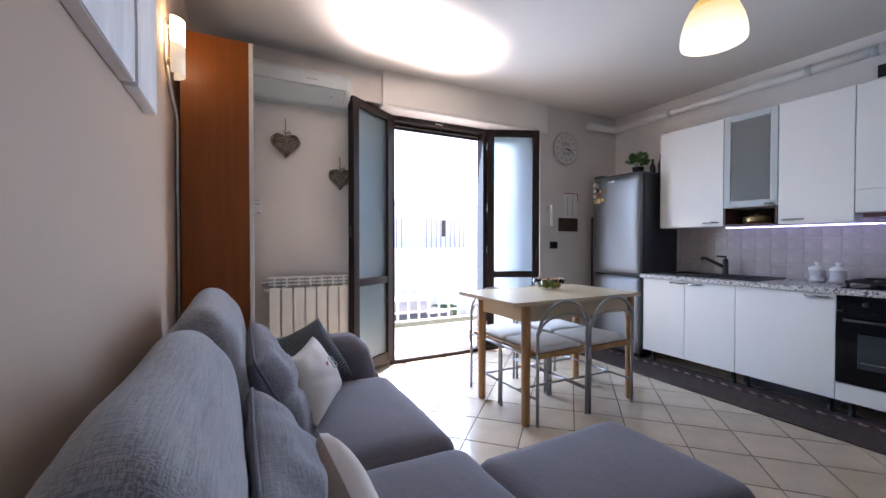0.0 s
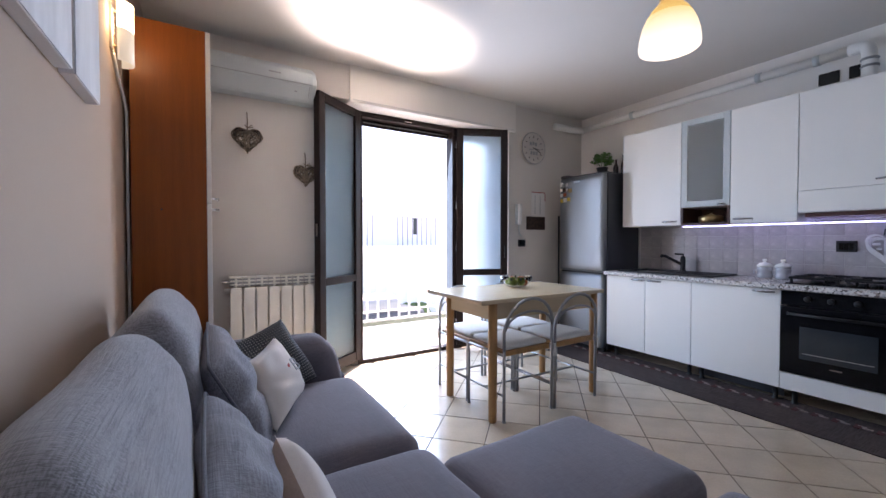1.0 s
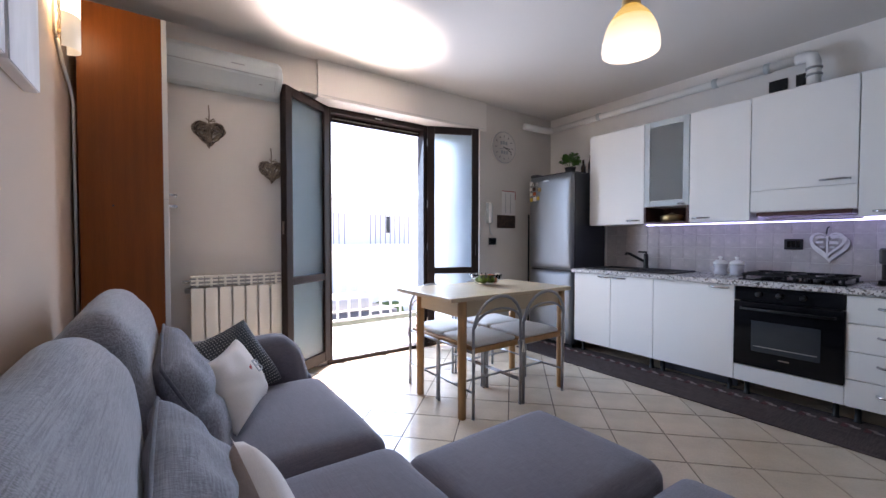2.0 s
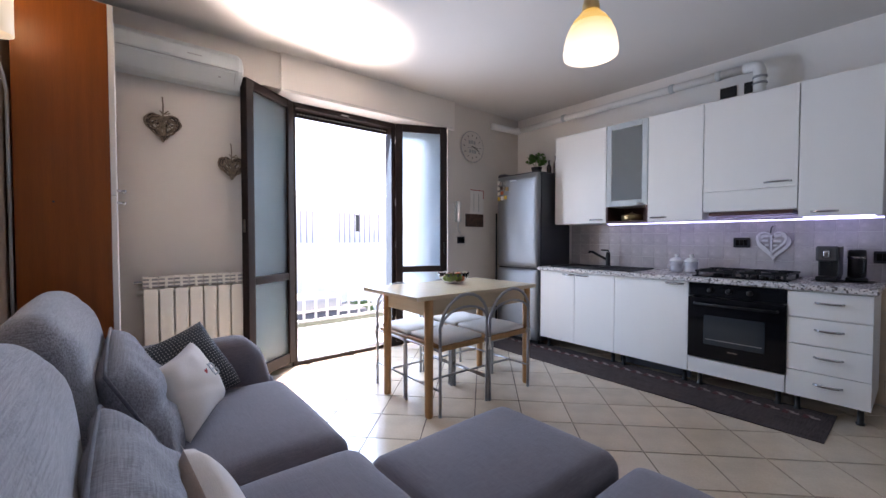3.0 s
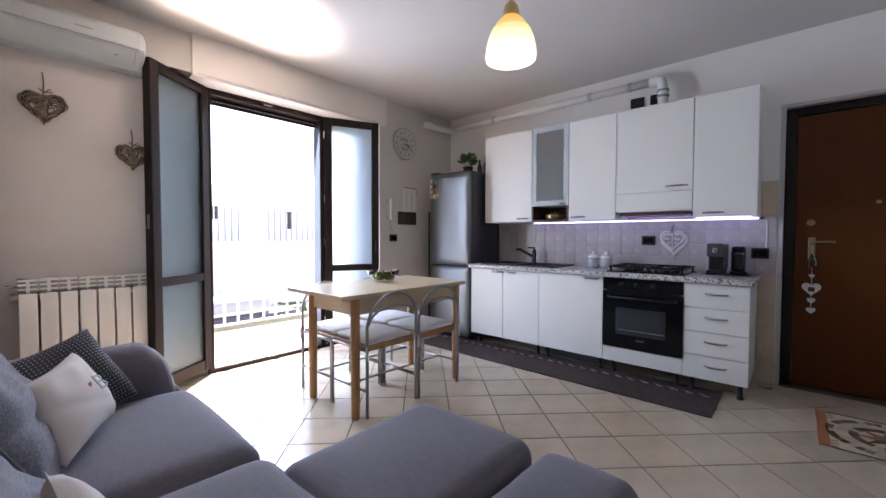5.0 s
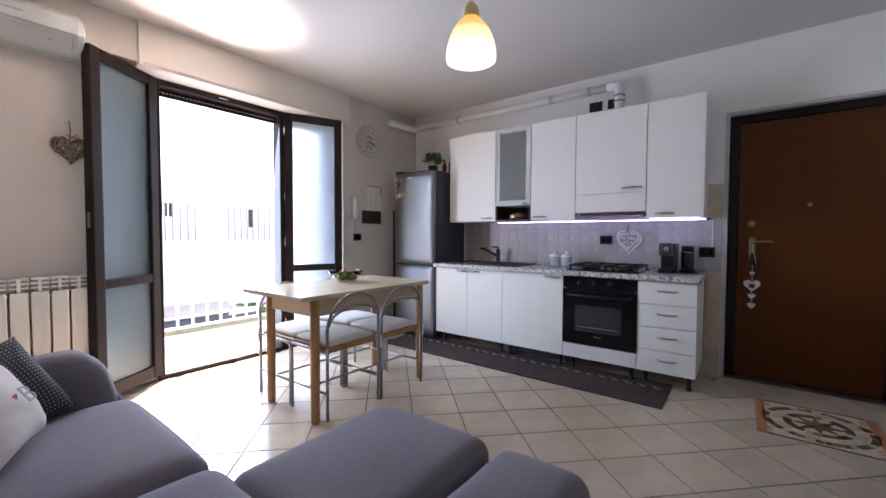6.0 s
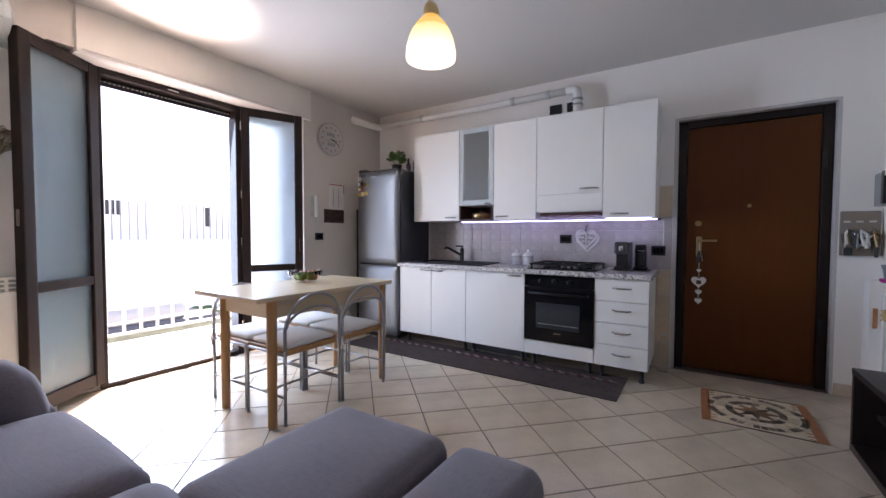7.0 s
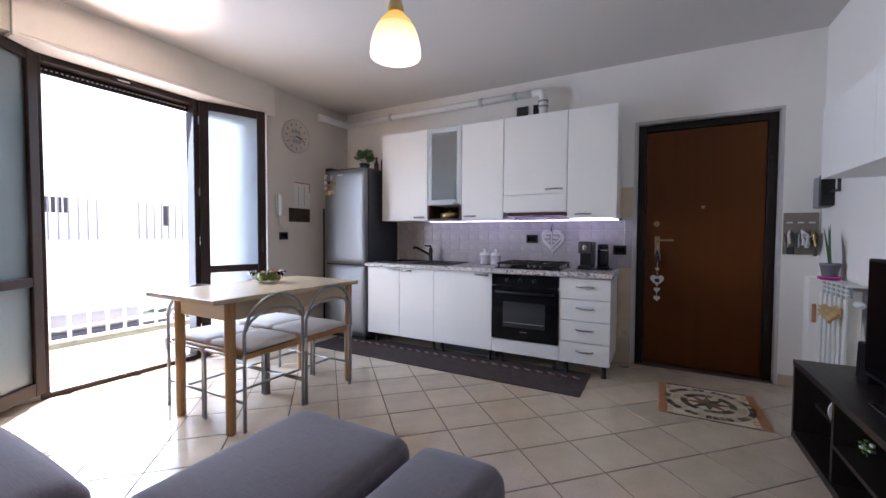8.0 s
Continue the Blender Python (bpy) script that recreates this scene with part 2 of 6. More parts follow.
RUG_RED = mat("runner_red_yarn", (0.085, 0.026, 0.028), 0.95, var=0.3, scale=60, bump=0.5)
RUG_PALE = mat("runner_pale_yarn", (0.26, 0.21, 0.20), 0.95, var=0.3, scale=60, bump=0.5)
TERRA = mat("terracotta_mosaic", (0.42, 0.17, 0.075), 0.35, var=0.2, scale=20, rand=0.1)
CREAM_STONE = mat("cream_mosaic", (0.60, 0.50, 0.36), 0.35, var=0.12, scale=20, rand=0.12)
DARK_STONE = mat("dark_mosaic", (0.095, 0.065, 0.048), 0.35, var=0.3, scale=20, rand=0.3)
OLIVE_STONE = mat("olive_mosaic", (0.20, 0.145, 0.085), 0.35, var=0.25, scale=20, rand=0.25)
RUST_STONE = mat("rust_mosaic", (0.26, 0.11, 0.06), 0.35, var=0.2, scale=20, rand=0.15)
PAPER = mat("white_paper", (0.72, 0.70, 0.67), 0.9, var=0.04, bump=0.02)
PHOTO = mat("dark_photo_print", (0.05, 0.028, 0.02), 0.4, var=0.9, scale=26, bump=0.0)
INK = mat("dark_ink", (0.05, 0.05, 0.05), 0.8, var=0.1, bump=0.0)
RED_INK = mat("red_ink", (0.35, 0.03, 0.03), 0.8, var=0.1, bump=0.0)
LEAF = mat("leaf_green", (0.07, 0.18, 0.025), 0.5, var=0.35, scale=30, bump=0.1, rand=0.2)
ALOE = mat("aloe_green", (0.045, 0.10, 0.04), 0.5, var=0.3, scale=20, bump=0.1)
POT_DARK = mat("dark_pot", (0.03, 0.03, 0.03), 0.5, var=0.1)
POT_GREY = mat("grey_pot", (0.25, 0.26, 0.28), 0.5, var=0.08)
PINK = mat("magenta_plastic", (0.55, 0.03, 0.25), 0.4, var=0.05)
BOTTLE_BROWN = mat("brown_bottle_glass", (0.03, 0.012, 0.006), 0.1, var=0.1, bump=0.0)
CLEAR = glass("clear_glass", (0.98, 0.985, 0.985), 0.02, ior=1.12)
JAR_GLASS = mat("frosted_jar", (0.55, 0.54, 0.57), 0.2, var=0.05, bump=0.0)
FROST = frosted("frosted_window_glass", (0.68, 0.82, 0.90))
CAB_GLASS = glass("frosted_cabinet_glass", (0.66, 0.69, 0.68), 0.28, 0.85)
GREEN_FRUIT = mat("green_fruit", (0.16, 0.22, 0.03), 0.4, var=0.25, scale=12)
RED_FRUIT = mat("red_fruit", (0.48, 0.10, 0.03), 0.35, var=0.25, scale=12)
YELLOW = mat("yellow_magnet", (0.62, 0.42, 0.05), 0.5, var=0.2)
PLASTIC_CLEAR = glass("clear_plastic", (0.98, 0.985, 0.99), 0.05, ior=1.06)
LAMP_WHITE = glow_graded("lit_frosted_shade", (1.0, 0.93, 0.76), (0.80, 0.58, 0.20), 0.03, 0.15, 0.30, (0.16, 0.15, 0.12))
LAMP_AMBER = glow_graded("lit_amber_shade", (0.78, 0.55, 0.17), (0.62, 0.36, 0.05), 0.15, 0.215, 0.26, (0.16, 0.12, 0.05))
SCONCE_HOT = glow("lit_sconce_glass", (1.0, 0.84, 0.48), 2.4, (0.8, 0.74, 0.6))
SCONCE_GLASS = glow("pale_sconce_glass", (1.0, 0.86, 0.6), 0.12, (0.7, 0.68, 0.6))
LED = glow("led_strip_light", (0.44, 0.46, 1.0), 2.2)
EXT_WHITE = mat("white_render_facade", (0.86, 0.85, 0.83), 0.9, var=0.04, scale=1)
EXT_TILE = mat("pale_balcony_tile", (0.48, 0.46, 0.43), 0.16, var=0.06, scale=4, bump=0.0, rvar=0.03, coat=1.0, spec=1.0)
EXT_GROUND = mat("pale_concrete", (0.55, 0.53, 0.50), 0.9, var=0.1, scale=0.4)
EXT_DARK = mat("dark_window_glass", (0.03, 0.035, 0.045), 0.2, var=0.1)
RAIL_WHITE = mat("white_rail_paint", (0.75, 0.75, 0.74), 0.5, var=0.03)
PLANT_BED = mat("grey_green_bed", (0.045, 0.052, 0.036), 0.9, var=0.5, scale=9, bump=0.8, bscale=30, spec=0.1)
HEDGE = mat("hedge_leaves", (0.06, 0.11, 0.03), 0.8, var=0.5, scale=8, bump=1.0, bscale=20)
CAR_PAINT = mat("grey_car_paint", (0.06, 0.06, 0.063), 0.35, var=0.05, coat=0.3)
FENCE_GREY = mat("grey_fence_paint", (0.26, 0.24, 0.27), 0.7, var=0.05, spec=0.2)


def dotted_cloth():
    """Near-black cloth with a grid of small pale dots."""
    m = mat("black_dotted_cloth", (0.022, 0.024, 0.028), 0.9, var=0.2, scale=20, bump=0.3, bscale=300)
    n, l = m.node_tree.nodes, m.node_tree.links
    p = n["Principled BSDF"]
    uv = n.new("ShaderNodeUVMap")
    sc = n.new("ShaderNodeVectorMath")
    sc.operation = "SCALE"
    sc.inputs["Scale"].default_value = 26.0
    l.new(uv.outputs[0], sc.inputs[0])
    fr = n.new("ShaderNodeVectorMath")
    fr.operation = "FRACTION"
    l.new(sc.outputs[0], fr.inputs[0])
    ds = n.new("ShaderNodeVectorMath")
    ds.operation = "DISTANCE"
    ds.inputs[1].default_value = (0.5, 0.5, 0)
    l.new(fr.outputs[0], ds.inputs[0])
    lt = n.new("ShaderNodeMath")
    lt.operation = "LESS_THAN"
    lt.inputs[1].default_value = 0.2
    l.new(ds.outputs["Value"], lt.inputs[0])
    old = p.inputs["Base Color"].links[0].from_socket
    mx = n.new("ShaderNodeMix")
    mx.data_type = "RGBA"
    l.new(lt.outputs[0], mx.inputs["Factor"])
    l.new(old, mx.inputs["A"])
    mx.inputs["B"].default_value = (0.26, 0.25, 0.24, 1)
    l.new(mx.outputs["Result"], p.inputs["Base Color"])
    return m


def granite():
    """Speckled pale granite laminate of the worktop."""
    m = mat("speckled_granite_top", (0.55, 0.51, 0.47), 0.28, var=0.1, scale=40, bump=0.0)
    n, l = m.node_tree.nodes, m.node_tree.links
    p = n["Principled BSDF"]
    co = n.new("ShaderNodeTexCoord")
    v = n.new("ShaderNodeTexVoronoi")
    v.inputs["Scale"].default_value = 95.0
    l.new(co.outputs["Object"], v.inputs["Vector"])
    sep = n.new("ShaderNodeSeparateColor")
    l.new(v.outputs["Color"], sep.inputs[0])
    cr = n.new("ShaderNodeValToRGB")
    cr.color_ramp.interpolation = "CONSTANT"
    for i, (pos, c) in enumerate(((0.0, (0.10, 0.085, 0.08, 1)), (0.2, (0.33, 0.28, 0.25, 1)), (0.32, (0.66, 0.63, 0.60, 1)), (0.8, (0.48, 0.46, 0.45, 1)))):
        e = cr.color_ramp.elements[i] if i < 2 else cr.color_ramp.elements.new(pos)
        e.position, e.color = pos, c
    l.new(sep.outputs[0], cr.inputs[0])
    l.new(cr.outputs[0], p.inputs["Base Color"])
    return m


DOTTED, GRANITE = dotted_cloth(), granite()


# ---- building helpers ----
def link_mesh(name, bm, material, smooth=False):
    me = bpy.data.meshes.new(name)
    bmesh.ops.recalc_face_normals(bm, faces=bm.faces[:])
    bm.to_mesh(me)
    bm.free()
    if smooth:
        for f in me.polygons:
            f.use_smooth = True
    me.materials.append(material)
    return new(name, me)


def part(name, bm, material, parent, label="", smooth=False):
    ob = link_mesh(name, bm, material, smooth)
    ob.parent = parent
    if label:
        tagged(ob, label)
    return ob


def thing(name, loc, label, category, group="", kind="", turn=0.0):
    ob = new(name)
    ob.empty_display_size = 0.1
    ob.matrix_world = pose(*loc, 0, 0, turn)
    return tagged(ob, label, category, group, kind)


def single(name, bm, material, label, category="", group="", kind="", smooth=False):
    return tagged(link_mesh(name, bm, material, smooth), label, category, group, kind)


def box(x0, x1, y0, y1, z0, z1, bev=0.0, seg=2, bm=None, m=None):
    bm = bm or bmesh.new()
    r = bmesh.ops.create_cube(bm, size=1.0)
    vs = r["verts"]
    for v in vs:
        v.co = Vector((x0 + (v.co.x + 0.5) * (x1 - x0), y0 + (v.co.y + 0.5) * (y1 - y0), z0 + (v.co.z + 0.5) * (z1 - z0)))
    if bev:
        es = list({e for v in vs for e in v.link_edges})
        r = bmesh.ops.bevel(bm, geom=es, offset=bev, segments=seg, affect="EDGES", profile=0.5)
        vs = list({v for f in r["faces"] for v in f.verts} | {v for v in vs if v.is_valid})
    if m is not None:
        bmesh.ops.transform(bm, matrix=m, verts=vs)
    return bm


def tube(pts, r, n=8, bm=None, closed=False):
    """A round tube along a line of points."""
    bm = bm or bmesh.new()
    pts = [Vector(p) for p in pts]
    rings = []
    up = None
    for i, p in enumerate(pts):
        a = pts[i - 1] if (i or closed) else pts[i]
        b = pts[(i + 1) % len(pts)] if (i < len(pts) - 1 or closed) else pts[i]
        d = (b - a).normalized()
        if up is None:
            up = d.orthogonal().normalized()
        up = (up - d * up.dot(d)).normalized()
        s = d.cross(up)
        rings.append([bm.verts.new(p + r * (math.cos(2 * math.pi * k / n) * up + math.sin(2 * math.pi * k / n) * s)) for k in range(n)])
    m = len(rings)
    for i in range(m if closed else m - 1):
        A, B = rings[i], rings[(i + 1) % m]
        for k in range(n):
            bm.faces.new((A[k], A[(k + 1) % n], B[(k + 1) % n], B[k]))
    if not closed:
        bm.faces.new(rings[0])
        bm.faces.new(rings[-1][::-1])
    return bm


def lathe(profile, n=24, bm=None, at=(0, 0, 0), squash=1.0):
    """A turned shape from (radius, height) pairs."""
    bm = bm or bmesh.new()
    o = Vector(at)
    rings = []
    for r, z in profile:
        rings.append([bm.verts.new(o + Vector((r * math.cos(2 * math.pi * k / n), squash * r * math.sin(2 * math.pi * k / n), z))) for k in range(n)])
    for A, B in zip(rings, rings[1:]):
        for k in range(n):
            bm.faces.new((A[k], A[(k + 1) % n], B[(k + 1) % n], B[k]))
    for ring, (r, z) in ((rings[0], profile[0]), (rings[-1], profile[-1])):
        if r > 1e-4:
            bm.faces.new(ring)
    bmesh.ops.remove_doubles(bm, verts=bm.verts[:], dist=1e-5)
    return bm


def soft(c, half, rad, bulge=(0, 0, 0), n=12, wrinkle=0.0, wscale=6.0, seed=0.0, shape=None):
    """An upholstered block: a rounded box with swelling faces and faint folds."""
    bm = bmesh.new()
    bmesh.ops.create_cube(bm, size=2.0)
    bmesh.ops.subdivide_edges(bm, edges=bm.edges[:], cuts=n, use_grid_fill=True)
    h, c = Vector(half), Vector(c)
    for v in bm.verts:
        u = v.co.copy()
        q = Vector(math.copysign(1 - (1 - abs(w)) ** 1.35, w) for w in u)
        p = Vector(q[i] * h[i] for i in range(3))
        core = Vector(max(-(h[i] - rad), min(h[i] - rad, p[i])) for i in range(3))
        d = p - core
        if d.length > 1e-6:
            p = core + d.normalized() * min(rad, max(abs(k) for k in d) if d.length else rad)
        for i in range(3):
            j, k = (i + 1) % 3, (i + 2) % 3
            p[i] += math.copysign(bulge[i], u[i]) * (1 - u[j] ** 2) * (1 - u[k] ** 2) * abs(u[i])
        if wrinkle:
            s = p * wscale + Vector((seed, seed * 1.7, 0))
            p += wrinkle * Vector((noise.noise(s), noise.noise(s + Vector((9, 0, 0))), noise.noise(s + Vector((0, 9, 0)))))
        if shape:
            p = shape(p)
        v.co = p + c
    return bm


def pillow(centre, u, v, thick, n=18, wrinkle=0.006, seed=0.0, sides=(1, -1), pinch=0.09, blunt=0.0, fold=0.0):
    """A stuffed square cushion with pinched corners, spanned by the half sides u and v."""
    centre, u, v = Vector(centre), Vector(u), Vector(v)
    w = u.cross(v).normalized()
    bm = bmesh.new()
    uvl = bm.loops.layers.uv.new("UVMap")
    grid = {}
    for side in (1, -1):
        for i in range(n + 1):
            for j in range(n + 1):
                a, b = 2 * i / n - 1, 2 * j / n - 1
                edge = i in (0, n) or j in (0, n)
                if edge and side < 0:
                    grid[side, i, j] = grid[1, i, j]
                    continue
                pin = 1 - pinch * (1 - a * a) * abs(b) ** 3 if abs(b) > abs(a) else 1 - pinch * (1 - b * b) * abs(a) ** 3
                pin *= 1 - blunt * a * a * b * b
                puff = max(0.0, (1 - a ** 4) * (1 - b ** 4)) ** 0.55
                p = centre + u * a * pin + v * b * pin + w * side * thick * puff
                s = p * 9 + Vector((seed, side, seed))
                p += w * wrinkle * noise.noise(s) * puff + w * wrinkle * 1.5 * noise.noise(s * 0.4)
                crease = b + 0.15 + 0.45 * a
                p += w * side * fold * puff * (math.exp(-((crease - 0.2) / 0.2) ** 2) - 1.4 * math.exp(-((crease + 0.12) / 0.13) ** 2))
                if side in sides or edge:
                    grid[side, i, j] = bm.verts.new(p)
    for side in sides:
        for i in range(n):
            for j in range(n):
                ids = [(i, j), (i + 1, j), (i + 1, j + 1), (i, j + 1)]
                f = bm.faces.new([grid[side, *k] for k in ids][::side])
                for lp, k in zip(f.loops, ids[::side]):
                    lp[uvl].uv = (k[0] / n, k[1] / n)
    return bm


def handle(length, axis="y"):
    """A bowed metal pull on two feet, standing out along -x."""
    pts = []
    for i in range(9):
        a = -1 + 2 * i / 8
        pts.append((-0.026 * (1 - a ** 4) - 0.004, a * length / 2, 0) if axis == "y" else (-0.026 * (1 - a ** 4) - 0.004, 0, a * length / 2))
    return tube(pts, 0.0075, 8)


def heart_points(size, n=40):
    pts = []
    for i in range(n):
        t = 2 * math.pi * i / n
        pts.append((size * 0.5 * (math.sin(t) ** 3), 0, size * 0.5 * (13 * math.cos(t) - 5 * math.cos(2 * t) - 2 * math.cos(3 * t) - math.cos(4 * t)) / 16))
    return pts

# ---- the room ----
XL, XR, YB, YF, H = -0.83, 3.62, -1.36, 3.25, 2.69
YD = 3.44          # plane of the balcony door frame, at the back of its niche


def structure(name, bm, material, label, category):
    return single(name, bm, material, label, category, kind="structure")


floor = structure("floor", box(XL - 0.2, XR + 0.2, YB - 0.2, YD + 0.02, -0.12, -0.004), GROUT, "cream ceramic tile floor laid diagonally with dark joints", "floor")
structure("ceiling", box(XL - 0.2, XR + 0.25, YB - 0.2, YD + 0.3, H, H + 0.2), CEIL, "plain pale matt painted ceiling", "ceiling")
structure("wall_west", box(XL - 0.2, XL, YB - 0.2, YF, -0.004, H), TAUPE, "smooth taupe painted wall behind the sofa", "wall")
structure("wall_south", box(XL, XR, YB - 0.2, YB, -0.004, H), WHITE_WALL, "plain off-white wall behind the television bench", "wall")
bm = box(XL - 0.2, 0.46, YF, YD + 0.3, -0.12, H)
box(2.42, XR + 0.25, YF, YD + 0.3, -0.12, H, bm=bm)
box(0.46, 0.74, YD, YD + 0.3, -0.12, H, bm=bm)
box(0.74, 2.42, YD, YD + 0.3, 2.42, H, bm=bm)
box(0.46, 2.42, YF, YD, 2.40, H, bm=bm)
structure("wall_north", bm, WALL, "greige painted wall with the balcony opening", "wall")
bm = box(XR, XR + 0.25, -0.10, YF, -0.004, H)
box(XR, XR + 0.25, YB - 0.2, -1.135, -0.004, H, bm=bm)
box(XR, XR + 0.25, -1.135, -0.10, 2.16, H, bm=bm)
structure("wall_east", bm, WHITE_WALL, "off-white painted wall behind the kitchen units", "wall")
# Unseen panel added behind the door so no daylight leaks round it
structure("door_light_stop", box(XR + 0.26, XR + 0.36, YB - 0.2, 0.4, -0.12, H), WHITE_WALL, "unseen plain panel added behind the entrance door against light leaks", "wall")

# plaster reveal round the entrance door
bm = box(XR + 0.002, XR + 0.14, -0.128, -0.1005, 0, 2.158)
box(XR + 0.002, XR + 0.14, -1.1345, -1.116, 0, 2.158, bm=bm)
box(XR + 0.002, XR + 0.14, -1.1155, -0.1285, 2.138, 2.158, bm=bm)
structure("door_reveal", bm, GREY_REVEAL, "rough grey plaster edge round the entrance door", "trim")
for nm, b in (("baseboard", (XR - 0.012, XR - 0.0005, YB + 0.013, -1.137, 0.0, 0.085)), ("baseboard", (1.0, XR - 0.0125, YB + 0.0005, YB + 0.012, 0.0, 0.085)),
              ("baseboard", (XL + 0.001, 0.459, YF - 0.012, YF - 0.0005, 0, 0.085)), ("baseboard", (2.421, XR - 0.02, YF - 0.012, YF - 0.0005, 0, 0.085))):
    structure(nm, box(*b, 0.003), TILE, "narrow cream ceramic skirting strip", "baseboard")


# ---- entrance door ----
door = thing("door_1", (XR + 0.055, -0.622, 0), "closed brown wood-faced security door in a dark frame", "door", kind="structure")
door.scale = (1, 1.02, 1.01)
bm = box(0.015, 0.075, 0.42, 0.482, 0.0, 2.115, 0.006)
box(0.015, 0.075, -0.482, -0.42, 0, 2.115, 0.006, bm=bm)
box(0.015, 0.075, -0.419, 0.419, 2.055, 2.115, 0.006, bm=bm)
part("frame", bm, BROWN_FRAME, door, "dark brown steel frame")
leaf = part("leaf", box(0.035, 0.075, -0.418, 0.418, 0.012, 2.053, 0.004), DOOR_WOOD, door, "walnut brown door panel")
bm = box(0.027, 0.0345, 0.302, 0.342, 0.97, 1.14, 0.006)
part("escutcheon", bm, BRASS, leaf)
bm = tube([(0.03, 0.322, 1.105), (-0.02, 0.322, 1.105), (-0.03, 0.31, 1.105), (-0.032, 0.2, 1.107)], 0.009, 10)
part("door_handle", bm, BRASS, leaf, "brass lever handle", True)
part("lock_rosette", tube([(0.022, 0.33, 1.25), (0.0345, 0.33, 1.25)], 0.024, 20), BRASS, leaf)
part("peephole", tube([(0.027, -0.007, 1.388), (0.0345, -0.007, 1.388)], 0.014, 16), BRASS, leaf)
for z in (0.4, 1.65):
    part("hinge", box(0.005, 0.0145, -0.445, -0.425, z, z + 0.13, 0.004), BLACK_PLASTIC, door)
charm = thing("hanging_heart_charm", (XR + 0.053, -0.298, 1.05), "string of white felt hearts hanging from the lock", "door charm")
part("cord", tube([(0.02, 0, 0.04), (0.018, 0, -0.1), (0.018, 0, -0.46)], 0.0022, 6), WHITE_WICKER, charm)
for z, s in ((-0.19, 0.035), (-0.285, 0.11), (-0.375, 0.05), (-0.45, 0.055)):
    bm = bmesh.new()
    f = bm.faces.new([bm.verts.new((0.012, p[0], p[2] + z)) for p in heart_points(s, 24)])
    r = bmesh.ops.extrude_face_region(bm, geom=[f])
    bmesh.ops.translate(bm, verts=[v for v in r["geom"] if isinstance(v, bmesh.types.BMVert)], vec=(0.012, 0, 0))
    part("felt_heart", bm, WHITE_WICKER, charm)
part("heart_patch", soft((0.0105, 0.0, -0.29), (0.0012, 0.018, 0.016), 0.001, n=3), NICHE, charm, "dark red patch")
for k, y in enumerate((-0.016, 0.0, 0.014)):
    part("key", tube([(0.016, 0.0, -0.02), (0.008, y, -0.06), (0.008, y * 1.3, -0.11 - 0.012 * k)], 0.006, 6), INK if k else CHROME, charm)

# ---- balcony door ----
win = thing("window_1", (0, YD, 0), "dark brown balcony door standing open, frosted panes in both leaves", "balcony door", kind="structure")
bm = box(0.74, 0.785, -0.02, 0.07, 0.0, 2.37, 0.004)
part("jamb", bm, BROWN_FRAME, win)
part("jamb", box(1.785, 1.84, -0.02, 0.07, 0.0, 2.37, 0.004), BROWN_FRAME, win)
part("jamb", box(2.365, 2.419, -0.02, 0.07, 0.0, 2.37, 0.004), BROWN_FRAME, win)
for xa, xb in ((0.7855, 1.7845), (1.8405, 2.3645)):
    part("head", box(xa, xb, -0.02, 0.07, 2.325, 2.37, 0.004), BROWN_FRAME, win)
    part("threshold", box(xa, xb, -0.02, 0.09, 0.0, 0.035, 0.004), BROWN_FRAME, win)
part("latch_plate", box(1.22, 1.30, -0.024, -0.0205, 2.34, 2.352), CHROME, win)
part("latch_plate", box(1.22, 1.30, 0.0, 0.05, 0.0355, 0.04), CHROME, win)
shutter = part("shutter_slats", box(0.745, 2.415, 0.075, 0.09, 2.27, 2.415), BROWN_FRAME, win, "lowest slats of a raised roller shutter")
# Solid white blocks put in for daylight shining through the slat holes
for k in range(34):
    part("slot_daylight", box(0.80 + k * 0.029, 0.816 + k * 0.029, 0.0735, 0.0748, 2.296, 2.305), WHITE_GLOSS, shutter)
for x in (0.741, 1.791, 2.366):
    part("guide_rail", box(x, x + 0.048, 0.071, 0.11, 0.0, 2.268), BROWN_FRAME, win)


